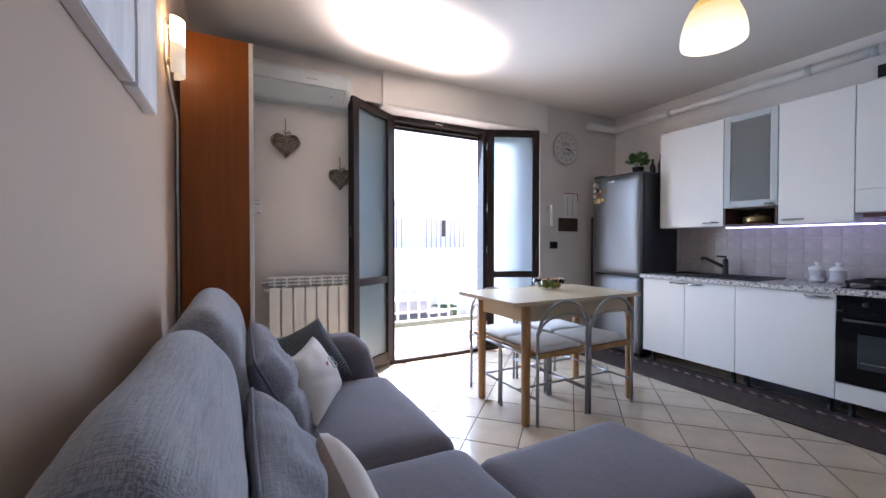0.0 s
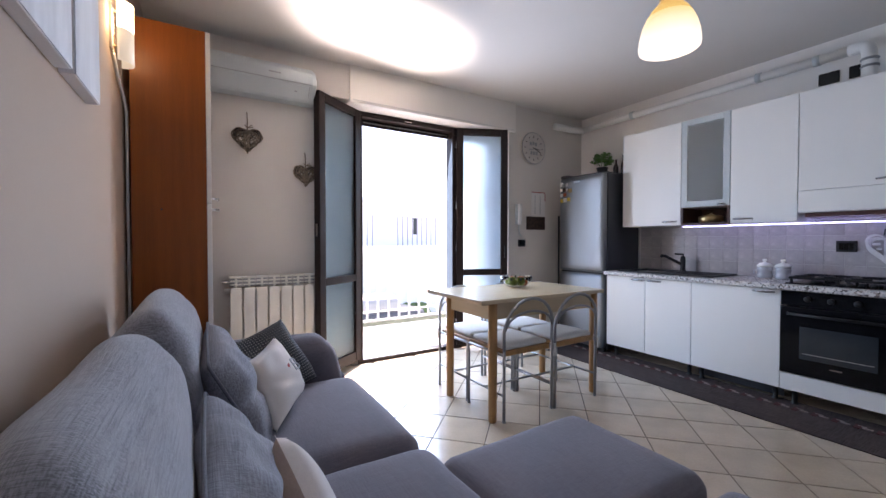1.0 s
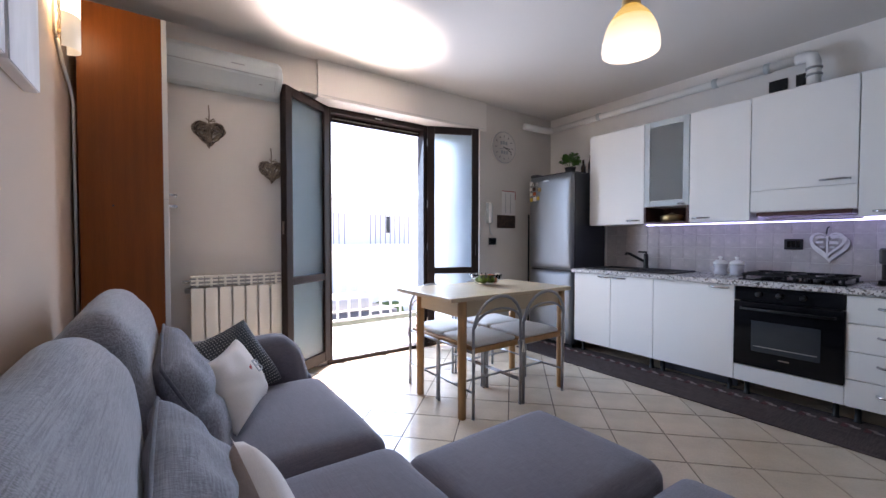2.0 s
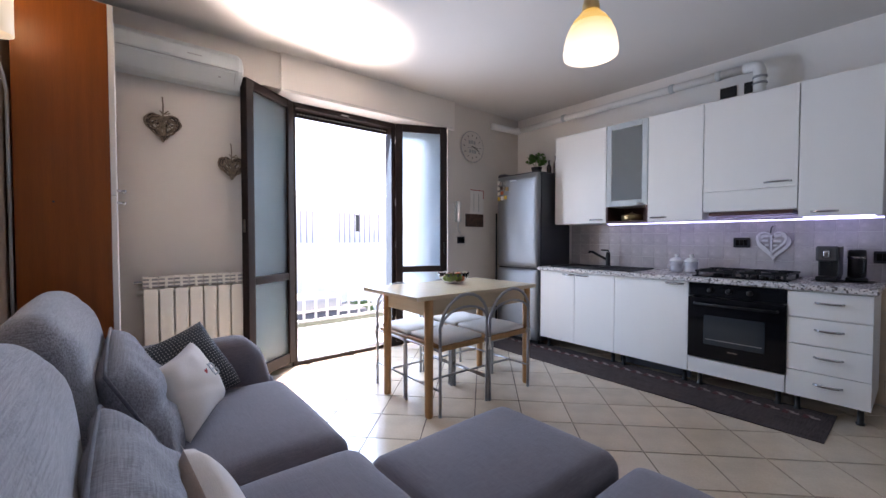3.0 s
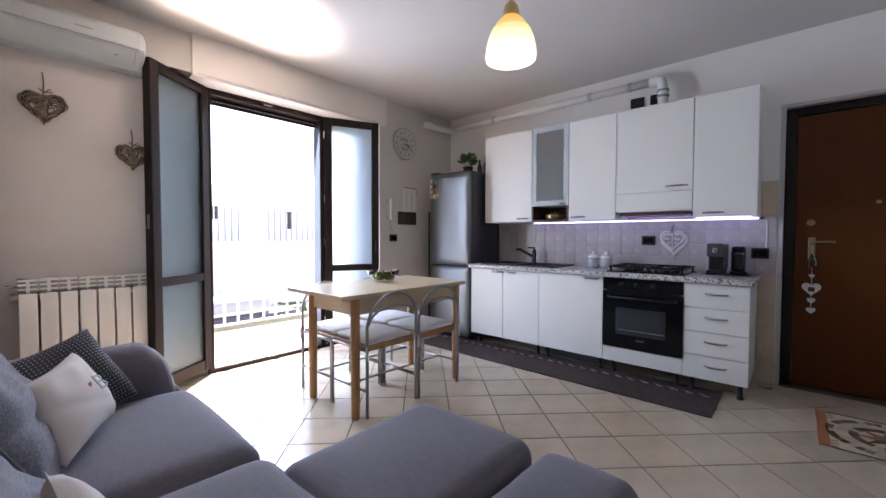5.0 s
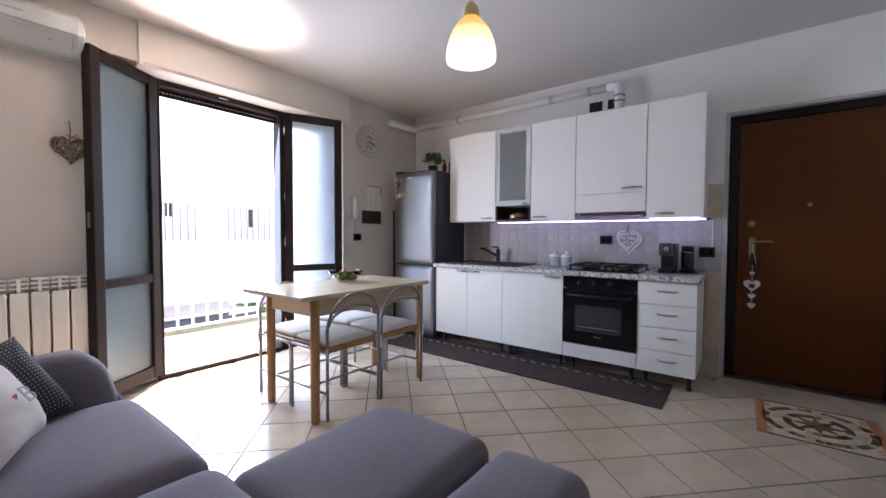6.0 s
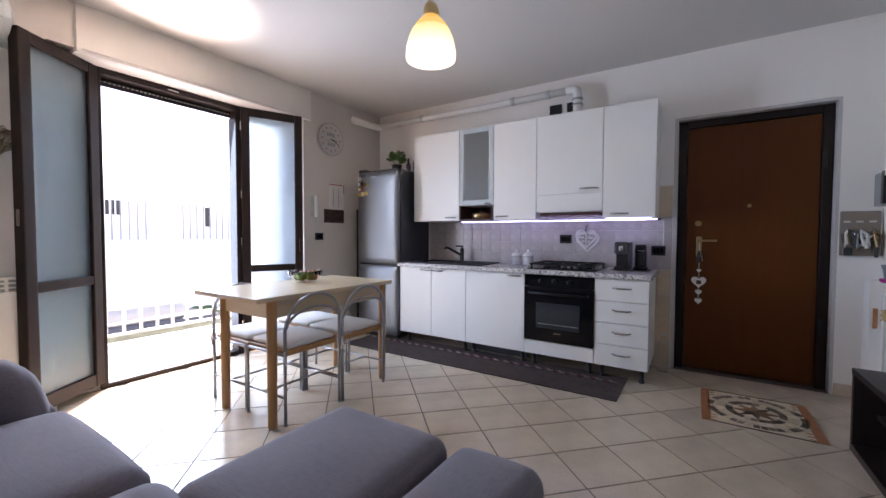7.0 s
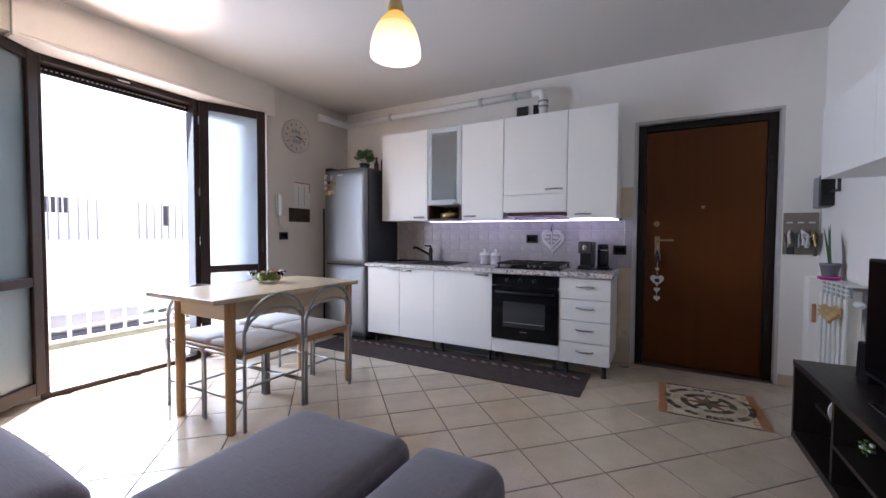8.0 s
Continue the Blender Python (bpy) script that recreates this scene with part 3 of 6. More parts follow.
def leaf_door(hinge, turn, mirror, handle_on, clear_shadow):
    """One leaf, hinged at the origin, running along +x (or -x) before it is turned."""
    w, z0, z1 = 0.565, 0.045, 2.37
    s = -1 if mirror else 1

    def B(x0, x1, *r, **k):
        a, b = sorted((s * x0, s * x1))
        return box(a, b, *r, **k)
    ob = thing("door_leaf", (hinge[0], hinge[1], 0), "dark brown window leaf swung open with two frosted glass panes", "balcony door leaf", "balcony door leaves", kind="structure", turn=turn)
    st = 0.075
    part("stile", B(0, st, -0.03, 0.03, z0, z1, bev=0.006), BROWN_FRAME, ob)
    part("stile", B(w - st, w, -0.03, 0.03, z0, z1, bev=0.006), BROWN_FRAME, ob)
    for a, b in ((z0, z0 + 0.095), (0.79, 0.855), (z1 - 0.075, z1)):
        part("rail", B(st + 0.0005, w - st - 0.0005, -0.028, 0.028, a, b, bev=0.006), BROWN_FRAME, ob)
    for a, b in ((z0 + 0.095, 0.79), (0.855, z1 - 0.075)):
        g = part("pane", B(st - 0.006, w - st + 0.006, -0.006, 0.006, a - 0.006, b + 0.006), FROST, ob, "frosted textured glass")
        g.visible_shadow = not clear_shadow
    for z in (0.25, 1.05, 1.5, 2.15):
        part("hinge", tube([(-s * 0.006, -0.035, z), (-s * 0.006, -0.035, z + 0.075)], 0.008, 8), CHROME, ob)
    if handle_on:
        part("handle", B(w - 0.04, w - 0.025, -0.06, -0.031, 0.98, 1.11, bev=0.004), BLACK_PLASTIC, ob, "black window handle")
    part("espagnolette", B(w + 0.0005, w + 0.004, -0.01, 0.01, 1.2, 1.3), CHROME, ob)
    return ob


leaf_door((0.745, YD - 0.005), 216.0, False, False, True)
leaf_door((1.838, YD - 0.012), -24.0, False, True, False)

# shutter box
bm = box(0.60, 2.495, 3.215, YF - 0.0005, 2.372, H - 0.0005, 0.006)
box(0.60, 2.419, YF + 0.0005, YD - 0.021, 2.3725, 2.3995, bm=bm)
structure("shutter_box", bm, BOX_PAINT, "wall-coloured roller shutter box above the balcony door", "shutter box")
bm = box(0.63, 2.46, 3.209, 3.2145, 2.39, 2.394)
structure("trim", bm, GREY_REVEAL, "thin joint along the shutter box cover", "trim")

# ---- outside ----
structure("balcony_floor", box(-1.2, 4.2, YD + 0.02, 5.0, -0.16, -0.02), EXT_TILE, "sunlit pale balcony floor", "balcony")
rail = thing("balcony_railing", (0, 4.92, -0.02), "white painted metal balcony railing in full sun", "railing", kind="structure")
part("top_rail", box(-1.2, 4.2, -0.02, 0.02, 0.98, 1.02, 0.004), RAIL_WHITE, rail)
part("bottom_rail", box(-1.2, 4.2, -0.015, 0.015, 0.08, 0.11, 0.004), RAIL_WHITE, rail)
part("middle_rail", box(-1.2, 4.2, -0.012, 0.012, 0.2, 0.225, 0.004), RAIL_WHITE, rail)
for k in range(34):
    part("baluster", box(-1.15 + k * 0.157, -1.12 + k * 0.157, -0.008, 0.008, 0.11, 0.98), RAIL_WHITE, rail)
structure("planting_strip", box(-1.2, 4.2, 5.0005, 5.35, -0.2, -0.03, 0.01), PLANT_BED, "low grey-green planted strip outside the railing", "planting")
structure("ground", box(-300, 300, 5.4, 400, -2.5, -2.3), EXT_GROUND, "pale sunlit paved yard", "ground")
house = thing("apartment_house", (0, 16.6, -3.2), "white rendered house across the yard in glaring sun", "house")
part("facade", box(-14, 24, 0, 8, 0, 6.1), EXT_WHITE, house)
part("roof", box(-14.4, 24.4, -0.5, 8.4, 6.105, 6.3), EXT_WHITE, house)
for x0, x1, z0, z1 in ((4.56, 5.17, 5.02, 5.54), (7.93, 8.2, 4.67, 5.44), (-2.0, -1.0, 4.8, 5.8), (11.5, 12.4, 4.8, 5.8)):
    w = part("window", box(x0, x1, -0.03, -0.005, z0, z1), EXT_DARK, house)
    nb = max(1, int((x1 - x0) / 0.14))
    for k in range(nb + 1):
        xx = x0 + (x1 - x0) * k / nb
        part("window_bar", box(xx - 0.02, xx + 0.02, -0.06, -0.032, z0, z1), RAIL_WHITE, w)
fence = thing("terrace_railing", (0, 15.6, 0.0), "thin grey terrace railing on the house across", "railing")
part("terrace_slab", box(3.2, 9.5, 0, 0.995, 0.7, 0.95), EXT_WHITE, fence)
for x0, pitch, count in ((4.14, 0.235, 7), (6.72, 0.238, 9)):
    for k in range(count):
        part("rail_bar", box(x0 + k * pitch, x0 + k * pitch + 0.028, 0.02, 0.048, 0.955, 2.25), FENCE_GREY, fence)
part("hand_rail", box(4.1, 9.0, 0.02, 0.045, 2.2505, 2.28), RAIL_WHITE, fence)
car = thing("parked_car", (4.7, 13.6, -2.3), "dark grey parked car in the sunny yard", "car")
part("body", soft((0, 0, 0.62), (1.9, 0.82, 0.32), 0.2, n=6), CAR_PAINT, car, smooth=True)
part("cabin", soft((-0.1, 0, 1.15), (1.05, 0.7, 0.32), 0.25, n=6), GREY_PLASTIC, car, smooth=True)
for x in (-1.2, 1.2):
    for y in (-0.8, 0.8):
        part("wheel", tube([(x, y - 0.1, 0.32), (x, y + 0.1, 0.32)], 0.32, 16), GREY_PLASTIC, car)
single("hedge", soft((6.6, 14.2, -1.85), (0.9, 0.4, 0.45), 0.3, wrinkle=0.12, wscale=4, n=14), HEDGE, "clipped green hedge before the house", "hedge")


# ---- kitchen base units ----
def pull(parent, x, y, z, length=0.13):
    ob = part("handle", handle(length), CHROME, parent, "bowed satin metal handle", True)
    ob.location = (x, y, z)
    return ob


def base_unit(y0, y1, label, fronts, group="kitchen base units"):
    """fronts: (y0, y1, z0, z1, handle y, handle z, name); y in the room."""
    ob = thing("base_unit", (3.0, y0, 0), label, "kitchen unit", group)
    part("body", box(0.022, 0.58, 0.002, y1 - y0 - 0.002, 0.12, 0.818), WHITE_LAM, ob)
    for a, b, c, d, hy, hz, nm in fronts:
        f = part(nm, box(0.0, 0.02, a - y0 + 0.002, b - y0 - 0.002, c, d, 0.002), WHITE_LAM, ob)
        if hy is not None:
            pull(f, 0.0, hy - y0, hz)
    for y in (0.05, y1 - y0 - 0.05):
        for x in (0.09, 0.5):
            part("leg", lathe([(0.02, 0), (0.024, 0.012), (0.016, 0.02), (0.016, 0.1), (0.03, 0.119)], 12, at=(x, y, 0)), BLACK_PLASTIC, ob, smooth=True)
    return ob


base_unit(1.60, 2.41, "white two-door sink base unit on black legs", [(2.005, 2.41, 0.118, 0.815, 2.07, 0.795, "door"), (1.60, 2.005, 0.118, 0.815, 1.92, 0.795, "door")])
base_unit(1.00, 1.60, "white one-door base unit on black legs", [(1.00, 1.60, 0.118, 0.815, 1.10, 0.795, "door")])
base_unit(0.015, 0.41, "white four-drawer base unit on black legs",
          [(0.015, 0.41, 0.118 + i * 0.1745, 0.118 + (i + 1) * 0.1745 - 0.006, 0.205, 0.118 + i * 0.1745 + 0.102, "drawer") for i in range(4)])
oven_unit = thing("oven_housing", (3.0, 0.41, 0), "white oven housing with a plain panel under the oven", "kitchen unit", "kitchen base units")
bm = box(0.03, 0.58, 0.002, 0.018, 0.12, 0.818)
box(0.03, 0.58, 0.572, 0.588, 0.12, 0.818, bm=bm)
box(0.03, 0.58, 0.0185, 0.5715, 0.12, 0.138, bm=bm)
part("body", bm, WHITE_LAM, oven_unit)
part("panel", box(0.0, 0.02, 0.002, 0.588, 0.118, 0.235, 0.002), WHITE_LAM, oven_unit)
for y in (0.05, 0.53):
    part("leg", lathe([(0.02, 0), (0.024, 0.012), (0.016, 0.02), (0.016, 0.1), (0.03, 0.119)], 12, at=(0.09, y, 0)), BLACK_PLASTIC, oven_unit, smooth=True)
structure("trim", box(3.14, 3.155, 1.02, 1.6, 0.02, 0.11), DARK_STEEL, "dark plinth grille under the base units", "trim")

oven = thing("oven", (3.0, 0.705, 0.24), "black built-in electric oven with a glass door", "oven")
part("body", box(0.03, 0.52, -0.27, 0.27, 0.002, 0.57), DARK_STEEL, oven)
part("control_panel", box(-0.004, 0.029, -0.293, 0.293, 0.475, 0.573, 0.003), BLACK_GLOSS, oven)
for y in (-0.094, 0.03, 0.147):
    kb = part("knob", lathe([(0.019, 0), (0.018, 0.018), (0.014, 0.021)], 16), BLACK_PLASTIC, oven, smooth=True)
    kb.matrix_local = pose(-0.004, y, 0.525, 0, -90, 0)
od = part("door", box(-0.012, 0.029, -0.293, 0.293, 0.002, 0.468, 0.004), BLACK_GLOSS, oven, "black glass oven door")
part("window", box(-0.0145, -0.0122, -0.185, 0.185, 0.115, 0.335, 0.001), OVEN_WINDOW, od)
part("rack", box(-0.0158, -0.0146, -0.17, 0.17, 0.152, 0.156), GREY_PLASTIC, od)
part("badge", box(-0.0135, -0.0122, -0.03, 0.03, 0.075, 0.084), CHROME, od)
part("handle", tube([(-0.012, 0.25, 0.42), (-0.045, 0.245, 0.42), (-0.05, 0.0, 0.42), (-0.045, -0.245, 0.42), (-0.012, -0.25, 0.42)], 0.009, 10), BLACK_PLASTIC, od, "black bar handle", True)

bm = box(2.965, XR - 0.005, -0.004, 2.43, 0.82, 0.858, 0.006)
single("worktop", bm, GRANITE, "speckled grey granite-look worktop over the base units", "worktop")

single("worktop_tray", soft((3.425, 0.19, 0.8605), (0.125, 0.145, 0.0018), 0.001, n=3), BLACK_PLASTIC, "thin black tray under the coffee machine", "tray")
# hob
hob = thing("gas_hob", (3.30, 0.705, 0.8585), "black gas hob with cast iron grates", "hob")
part("plate", box(-0.25, 0.25, -0.29, 0.29, 0, 0.008, 0.003), BLACK_GLOSS, hob)
for x, y, r in ((-0.12, -0.15, 0.045), (0.12, -0.15, 0.035), (-0.12, 0.15, 0.035), (0.12, 0.15, 0.05)):
    part("burner", lathe([(r, 0.008), (r, 0.02), (r * 0.8, 0.026), (0, 0.028)], 20, at=(x, y, 0)), BLACK_PLASTIC, hob, smooth=True)
for y in (-0.145, 0.145):
    bm = bmesh.new()
    for x in (-0.21, 0.21):
        tube([(x, y - 0.13, 0.042), (x, y + 0.13, 0.042)], 0.009, 6, bm)
    for yy in (y - 0.13, y, y + 0.13):
        tube([(-0.21, yy, 0.042), (0.21, yy, 0.042)], 0.009, 6, bm)
    for x in (-0.12, 0.12):
        tube([(x, y - 0.13, 0.046), (x, y - 0.03, 0.046)], 0.009, 6, bm)
        tube([(x, y + 0.03, 0.046), (x, y + 0.13, 0.046)], 0.009, 6, bm)
    for x in (-0.21, 0.21):
        for yy in (y - 0.12, y + 0.12):
            tube([(x, yy, 0.007), (x, yy, 0.042)], 0.009, 6, bm)
    part("grate", bm, BLACK_PLASTIC, hob, "black cast iron grate")
for k in range(4):
    part("knob", lathe([(0.018, 0.008), (0.016, 0.03), (0.0, 0.031)], 14, at=(-0.215, -0.2 + k * 0.055, 0)), BLACK_PLASTIC, hob, smooth=True)

# sink and tap
sink = thing("sink", (3.29, 1.90, 0.8585), "black composite sink with drainer set in the worktop", "sink")
bm = box(-0.24, -0.20, -0.42, 0.42, 0, 0.012, 0.004)
box(0.19, 0.24, -0.42, 0.42, 0, 0.012, 0.004, bm=bm)
box(-0.1995, 0.1895, 0.38, 0.42, 0, 0.012, 0.004, bm=bm)
box(-0.1995, 0.1895, -0.02, 0.02, 0, 0.012, 0.004, bm=bm)
box(-0.1995, 0.1895, -0.42, -0.38, 0, 0.012, 0.004, bm=bm)
part("rim", bm, BLACK_PLASTIC, sink)
part("bowl", box(-0.199, 0.189, 0.021, 0.379, 0.0, 0.003), BLACK_GLOSS, sink)
bm = box(-0.199, 0.189, -0.379, -0.021, 0.0, 0.004)
for k in range(9):
    box(-0.18, 0.17, -0.36 + k * 0.04, -0.345 + k * 0.04, 0.0042, 0.009, bm=bm)
part("drainer", bm, BLACK_PLASTIC, sink, "ribbed drainer")
tap = thing("kitchen_tap", (3.50, 1.93, 0.8585), "black mixer tap with a slanted spout", "tap")
part("base", lathe([(0.028, 0), (0.028, 0.012), (0.023, 0.02), (0.023, 0.12), (0.02, 0.15), (0, 0.155)], 18), BLACK_PLASTIC, tap, smooth=True)
part("spout", tube([(0, 0, 0.07), (-0.06, 0.07, 0.12), (-0.1, 0.12, 0.155), (-0.115, 0.14, 0.158), (-0.12, 0.145, 0.14)], 0.014, 10), BLACK_PLASTIC, tap, smooth=True)
part("lever", tube([(0, 0, 0.15), (0.0, -0.005, 0.17), (-0.05, 0.05, 0.175)], 0.009, 8), BLACK_PLASTIC, tap, smooth=True)


# ---- wall units ----
def wall_unit(y0, y1, z0, z1, label, hy=None, group="kitchen wall units", name="wall_unit"):
    ob = thing(name, (3.24, y0, z0), label, "kitchen unit", group)
    part("body", box(0.021, 0.378, 0.0015, y1 - y0 - 0.0015, 0.0, z1 - z0, 0.001), WHITE_LAM, ob)
    d = part("door", box(0.0, 0.0195, 0.002, y1 - y0 - 0.002, 0.002, z1 - z0 - 0.001, 0.002), WHITE_LAM, ob)
    if hy is not None:
        pull(d, 0.0, hy - y0, 0.035)
    return ob


ZT = 2.243
wall_unit(1.82, 2.405, 1.305, ZT, "tall white one-door wall unit beside the fridge", 1.92)
wall_unit(0.99, 1.425, 1.305, ZT, "white one-door wall unit with metal handle", 1.33)
wall_unit(0.005, 0.405, 1.305, ZT, "white one-door wall unit at the end of the row", 0.27)
gu = thing("glass_wall_unit", (3.24, 1.427, 1.305), "white wall unit with a frosted glass door above an open shelf", "kitchen unit", "kitchen wall units")
bm = box(0.0, 0.378, 0.0015, 0.017, 0.0, 0.155)
box(0.0, 0.378, 0.375, 0.3905, 0.0, 0.155, bm=bm)
box(0.0, 0.378, 0.0175, 0.3745, 0.0, 0.014, bm=bm)
box(0.34, 0.378, 0.0175, 0.3745, 0.0145, 0.155, bm=bm)
part("open_shelf", bm, NICHE, gu, "dark red wooden open shelf")
bm = box(0.021, 0.378, 0.0015, 0.017, 0.156, ZT - 1.305)
box(0.021, 0.378, 0.375, 0.3905, 0.156, ZT - 1.305, bm=bm)
box(0.34, 0.378, 0.0175, 0.3745, 0.156, ZT - 1.305, bm=bm)
for z in (0.156, 0.42, 0.67, ZT - 1.305 - 0.016):
    box(0.03 if 0.2 < z < 0.8 else 0.021, 0.3395, 0.0175, 0.3745, z, z + 0.016, bm=bm)
part("body", bm, WHITE_LAM, gu)
df = bmesh.new()
box(0, 0.0195, 0.002, 0.052, 0.158, 0.937, 0.002, bm=df)
box(0, 0.0195, 0.34, 0.39, 0.158, 0.937, 0.002, bm=df)
box(0, 0.0195, 0.0525, 0.3395, 0.158, 0.208, 0.002, bm=df)
box(0, 0.0195, 0.0525, 0.3395, 0.887, 0.937, 0.002, bm=df)
gd = part("door", df, AC_WHITE, gu, "white framed glass door")
part("pane", box(0.006, 0.011, 0.05, 0.342, 0.206, 0.889), CAB_GLASS, gd, "frosted glass pane")
pull(gd, 0.0, 0.06, 0.17, 0.05)
for y, z, s, m in ((0.12, 0.175, 0.05, RED_FRUIT), (0.26, 0.175, 0.06, WHITE_GLOSS), (0.2, 0.437, 0.06, WHITE_GLOSS)):
    single("storage_jar", lathe([(s * 0.8, 0), (s, 0.01), (s, s * 2), (s * 0.7, s * 2.3), (0, s * 2.3)], 16, at=(3.42, 1.427 + y, 1.305 + z)), m, "jar behind frosted glass on the shelf", "jar", "jars in the cabinet", smooth=True)
single("serving_dish", lathe([(0.08, 0), (0.095, 0.015), (0.095, 0.055), (0.09, 0.06), (0.02, 0.075), (0.0, 0.09)], 24, at=(3.36, 1.62, 1.3195)), BRASS, "brass-toned lidded tin on the open shelf", "tin", smooth=True)
hood = thing("hood_unit", (3.24, 0.407, 1.365), "white cooker hood cabinet with a lower flap", "cooker hood", "kitchen wall units")
part("body", box(0.021, 0.378, 0.0015, 0.5805, 0.0, ZT - 1.365), WHITE_LAM, hood)
hd = part("door", box(0, 0.0195, 0.002, 0.58, 0.162, ZT - 1.366, 0.002), WHITE_LAM, hood)
pull(hd, 0.0, 0.11, 0.2, 0.15)
part("flap", box(0, 0.0195, 0.002, 0.58, 0.004, 0.158, 0.002), WHITE_LAM, hood, "pull-down flap")
part("filter", box(0.03, 0.34, 0.03, 0.55, -0.03, -0.0005, 0.003), NICHE, hood, "dark hood underside")
led = thing("led_strip", (3.48, 0.01, 1.287), "glowing cool white light strip under the wall units", "light strip")
for y0, y1 in ((0.0, 0.389), (0.3895, 0.979), (0.9795, 1.91)):
    part("diffuser", box(0.0, 0.009, y0, y1, 0.006, 0.014, 0.001), LED, led)
# Short glowing line along the end unit's front edge
part("front_glow_line", box(-0.222, -0.217, 0.03, 0.37, 0.0125, 0.0175), LED, led, "short glowing line behind the door edge")
part("end_plug", box(-0.03, 0.01, -0.03, -0.002, 0.002, 0.016, 0.002), BLACK_PLASTIC, led)
single("strip_cable", tube([(XR - 0.008, -0.03, 1.29), (XR - 0.008, -0.035, 1.2), (XR - 0.008, -0.03, 1.07)], 0.005, 6), WHITE_GLOSS, "white cable from the light strip to the socket", "cable")

# extractor pipes
pipe = thing("extractor_pipe", (0, 0, 0), "white plastic extractor duct along the top of the wall", "duct")
part("tube", tube([(3.54, 0.77, 2.54), (3.54, 1.6, 2.537), (3.54, 2.6, 2.535), (3.545, 3.13, 2.53)], 0.035, 16), WHITE_GLOSS, pipe, smooth=True)
part("elbow", tube([(3.535, 0.80, 2.54), (3.525, 0.735, 2.538), (3.51, 0.705, 2.52), (3.50, 0.692, 2.48), (3.49, 0.688, 2.40), (3.49, 0.688, 2.247)], 0.041, 16), WHITE_GLOSS, pipe, smooth=True)
part("end_run", tube([(3.55, 3.15, 2.53), (3.535, 3.185, 2.53), (3.49, 3.20, 2.53), (3.3, 3.20, 2.525), (3.09, 3.20, 2.52)], 0.04, 16), WHITE_GLOSS, pipe, smooth=True)
for y in (0.98, 1.35, 2.5):
    part("collar", tube([(3.54, y - 0.02, 2.539), (3.54, y + 0.02, 2.539)], 0.040, 16), AC_WHITE, pipe, smooth=True)
for z in (2.42, 2.37):
    part("ring", lathe([(0.046, 0), (0.050, 0.008), (0.046, 0.016)], 18, at=(3.49, 0.688, z)), GREY_PLASTIC, pipe, smooth=True)
for y0, y1 in ((0.87, 0.99), (0.76, 0.82)):
    single("vent_grille", box(XR - 0.012, XR - 0.0005, y0, y1, 2.36, 2.45, 0.004), BLACK_PLASTIC, "black square vent plate on the wall", "vent", "vent plates")


# ---- fridge ----
fr = thing("fridge", (3.0, 2.735, 0), "silver grey fridge-freezer with dark sides", "fridge")
part("body", box(0.065, 0.60, -0.283, 0.30, 0.03, 1.865, 0.008), DARK_STEEL, fr, "dark grey cabinet")
part("upper_door", soft((0.032, 0.01, 1.35), (0.031, 0.293, 0.515), 0.022, (0.008, 0, 0), n=8), STEEL, fr, "silver upper door", True)
part("lower_door", soft((0.032, 0.01, 0.43), (0.031, 0.293, 0.385), 0.022, (0.008, 0, 0), n=8), STEEL, fr, "silver lower door", True)
part("grip", box(0.004, 0.06, -0.27, 0.27, 0.817, 0.833), BLACK_PLASTIC, fr)
part("top_panel", box(0.012, 0.59, -0.284, 0.30, 1.8655, 1.876, 0.003), DARK_STEEL, fr)
part("hinge_cover", soft((0.06, 0.245, 1.886), (0.055, 0.05, 0.014), 0.012, n=5), DARK_STEEL, fr, "dark rounded hinge cover", True)
part("plinth", box(0.04, 0.09, -0.27, 0.27, 0.0, 0.04), BLACK_PLASTIC, fr)
part("badge", box(-0.003, 0.001, 0.02, 0.1, 1.80, 1.815), CHROME, fr)
mg = ((0.27, 1.80, PAPER), (0.235, 1.785, CHROME), (0.19, 1.79, GREY_PLASTIC), (0.275, 1.735, PAPER), (0.225, 1.735, PHOTO), (0.185, 1.73, CHROME), (0.145, 1.72, BRASS), (0.27, 1.675, PAPER), (0.22, 1.68, RED_FRUIT),
      (0.265, 1.615, YELLOW), (0.215, 1.62, PAPER), (0.165, 1.625, YELLOW))
for y, z, m in mg:
    w = random.uniform(0.013, 0.02)
    single("fridge_magnet", box(2.984, 2.9995, 2.735 + y - w, 2.735 + y + w, z - w * 1.2, z + w * 1.2, 0.003), m, "small coloured souvenir magnet on the fridge door", "magnet", "fridge magnets")
single("broom_handle", tube([(3.03, 3.075, 0.0), (3.035, 3.08, 1.45)], 0.011, 8), BLACK_PLASTIC, "dark broom stick leaning beside the fridge", "broom", smooth=True)

# plant and bottles on the fridge
pl = thing("potted_basil", (3.30, 2.70, 1.8765), "small leafy green plant in a dark pot on the fridge", "plant")
pl.scale = (1.2, 1.2, 1.2)
part("pot", lathe([(0.035, 0), (0.05, 0.075), (0.054, 0.08), (0.048, 0.08), (0.04, 0.06), (0, 0.06)], 18), POT_DARK, pl, smooth=True)
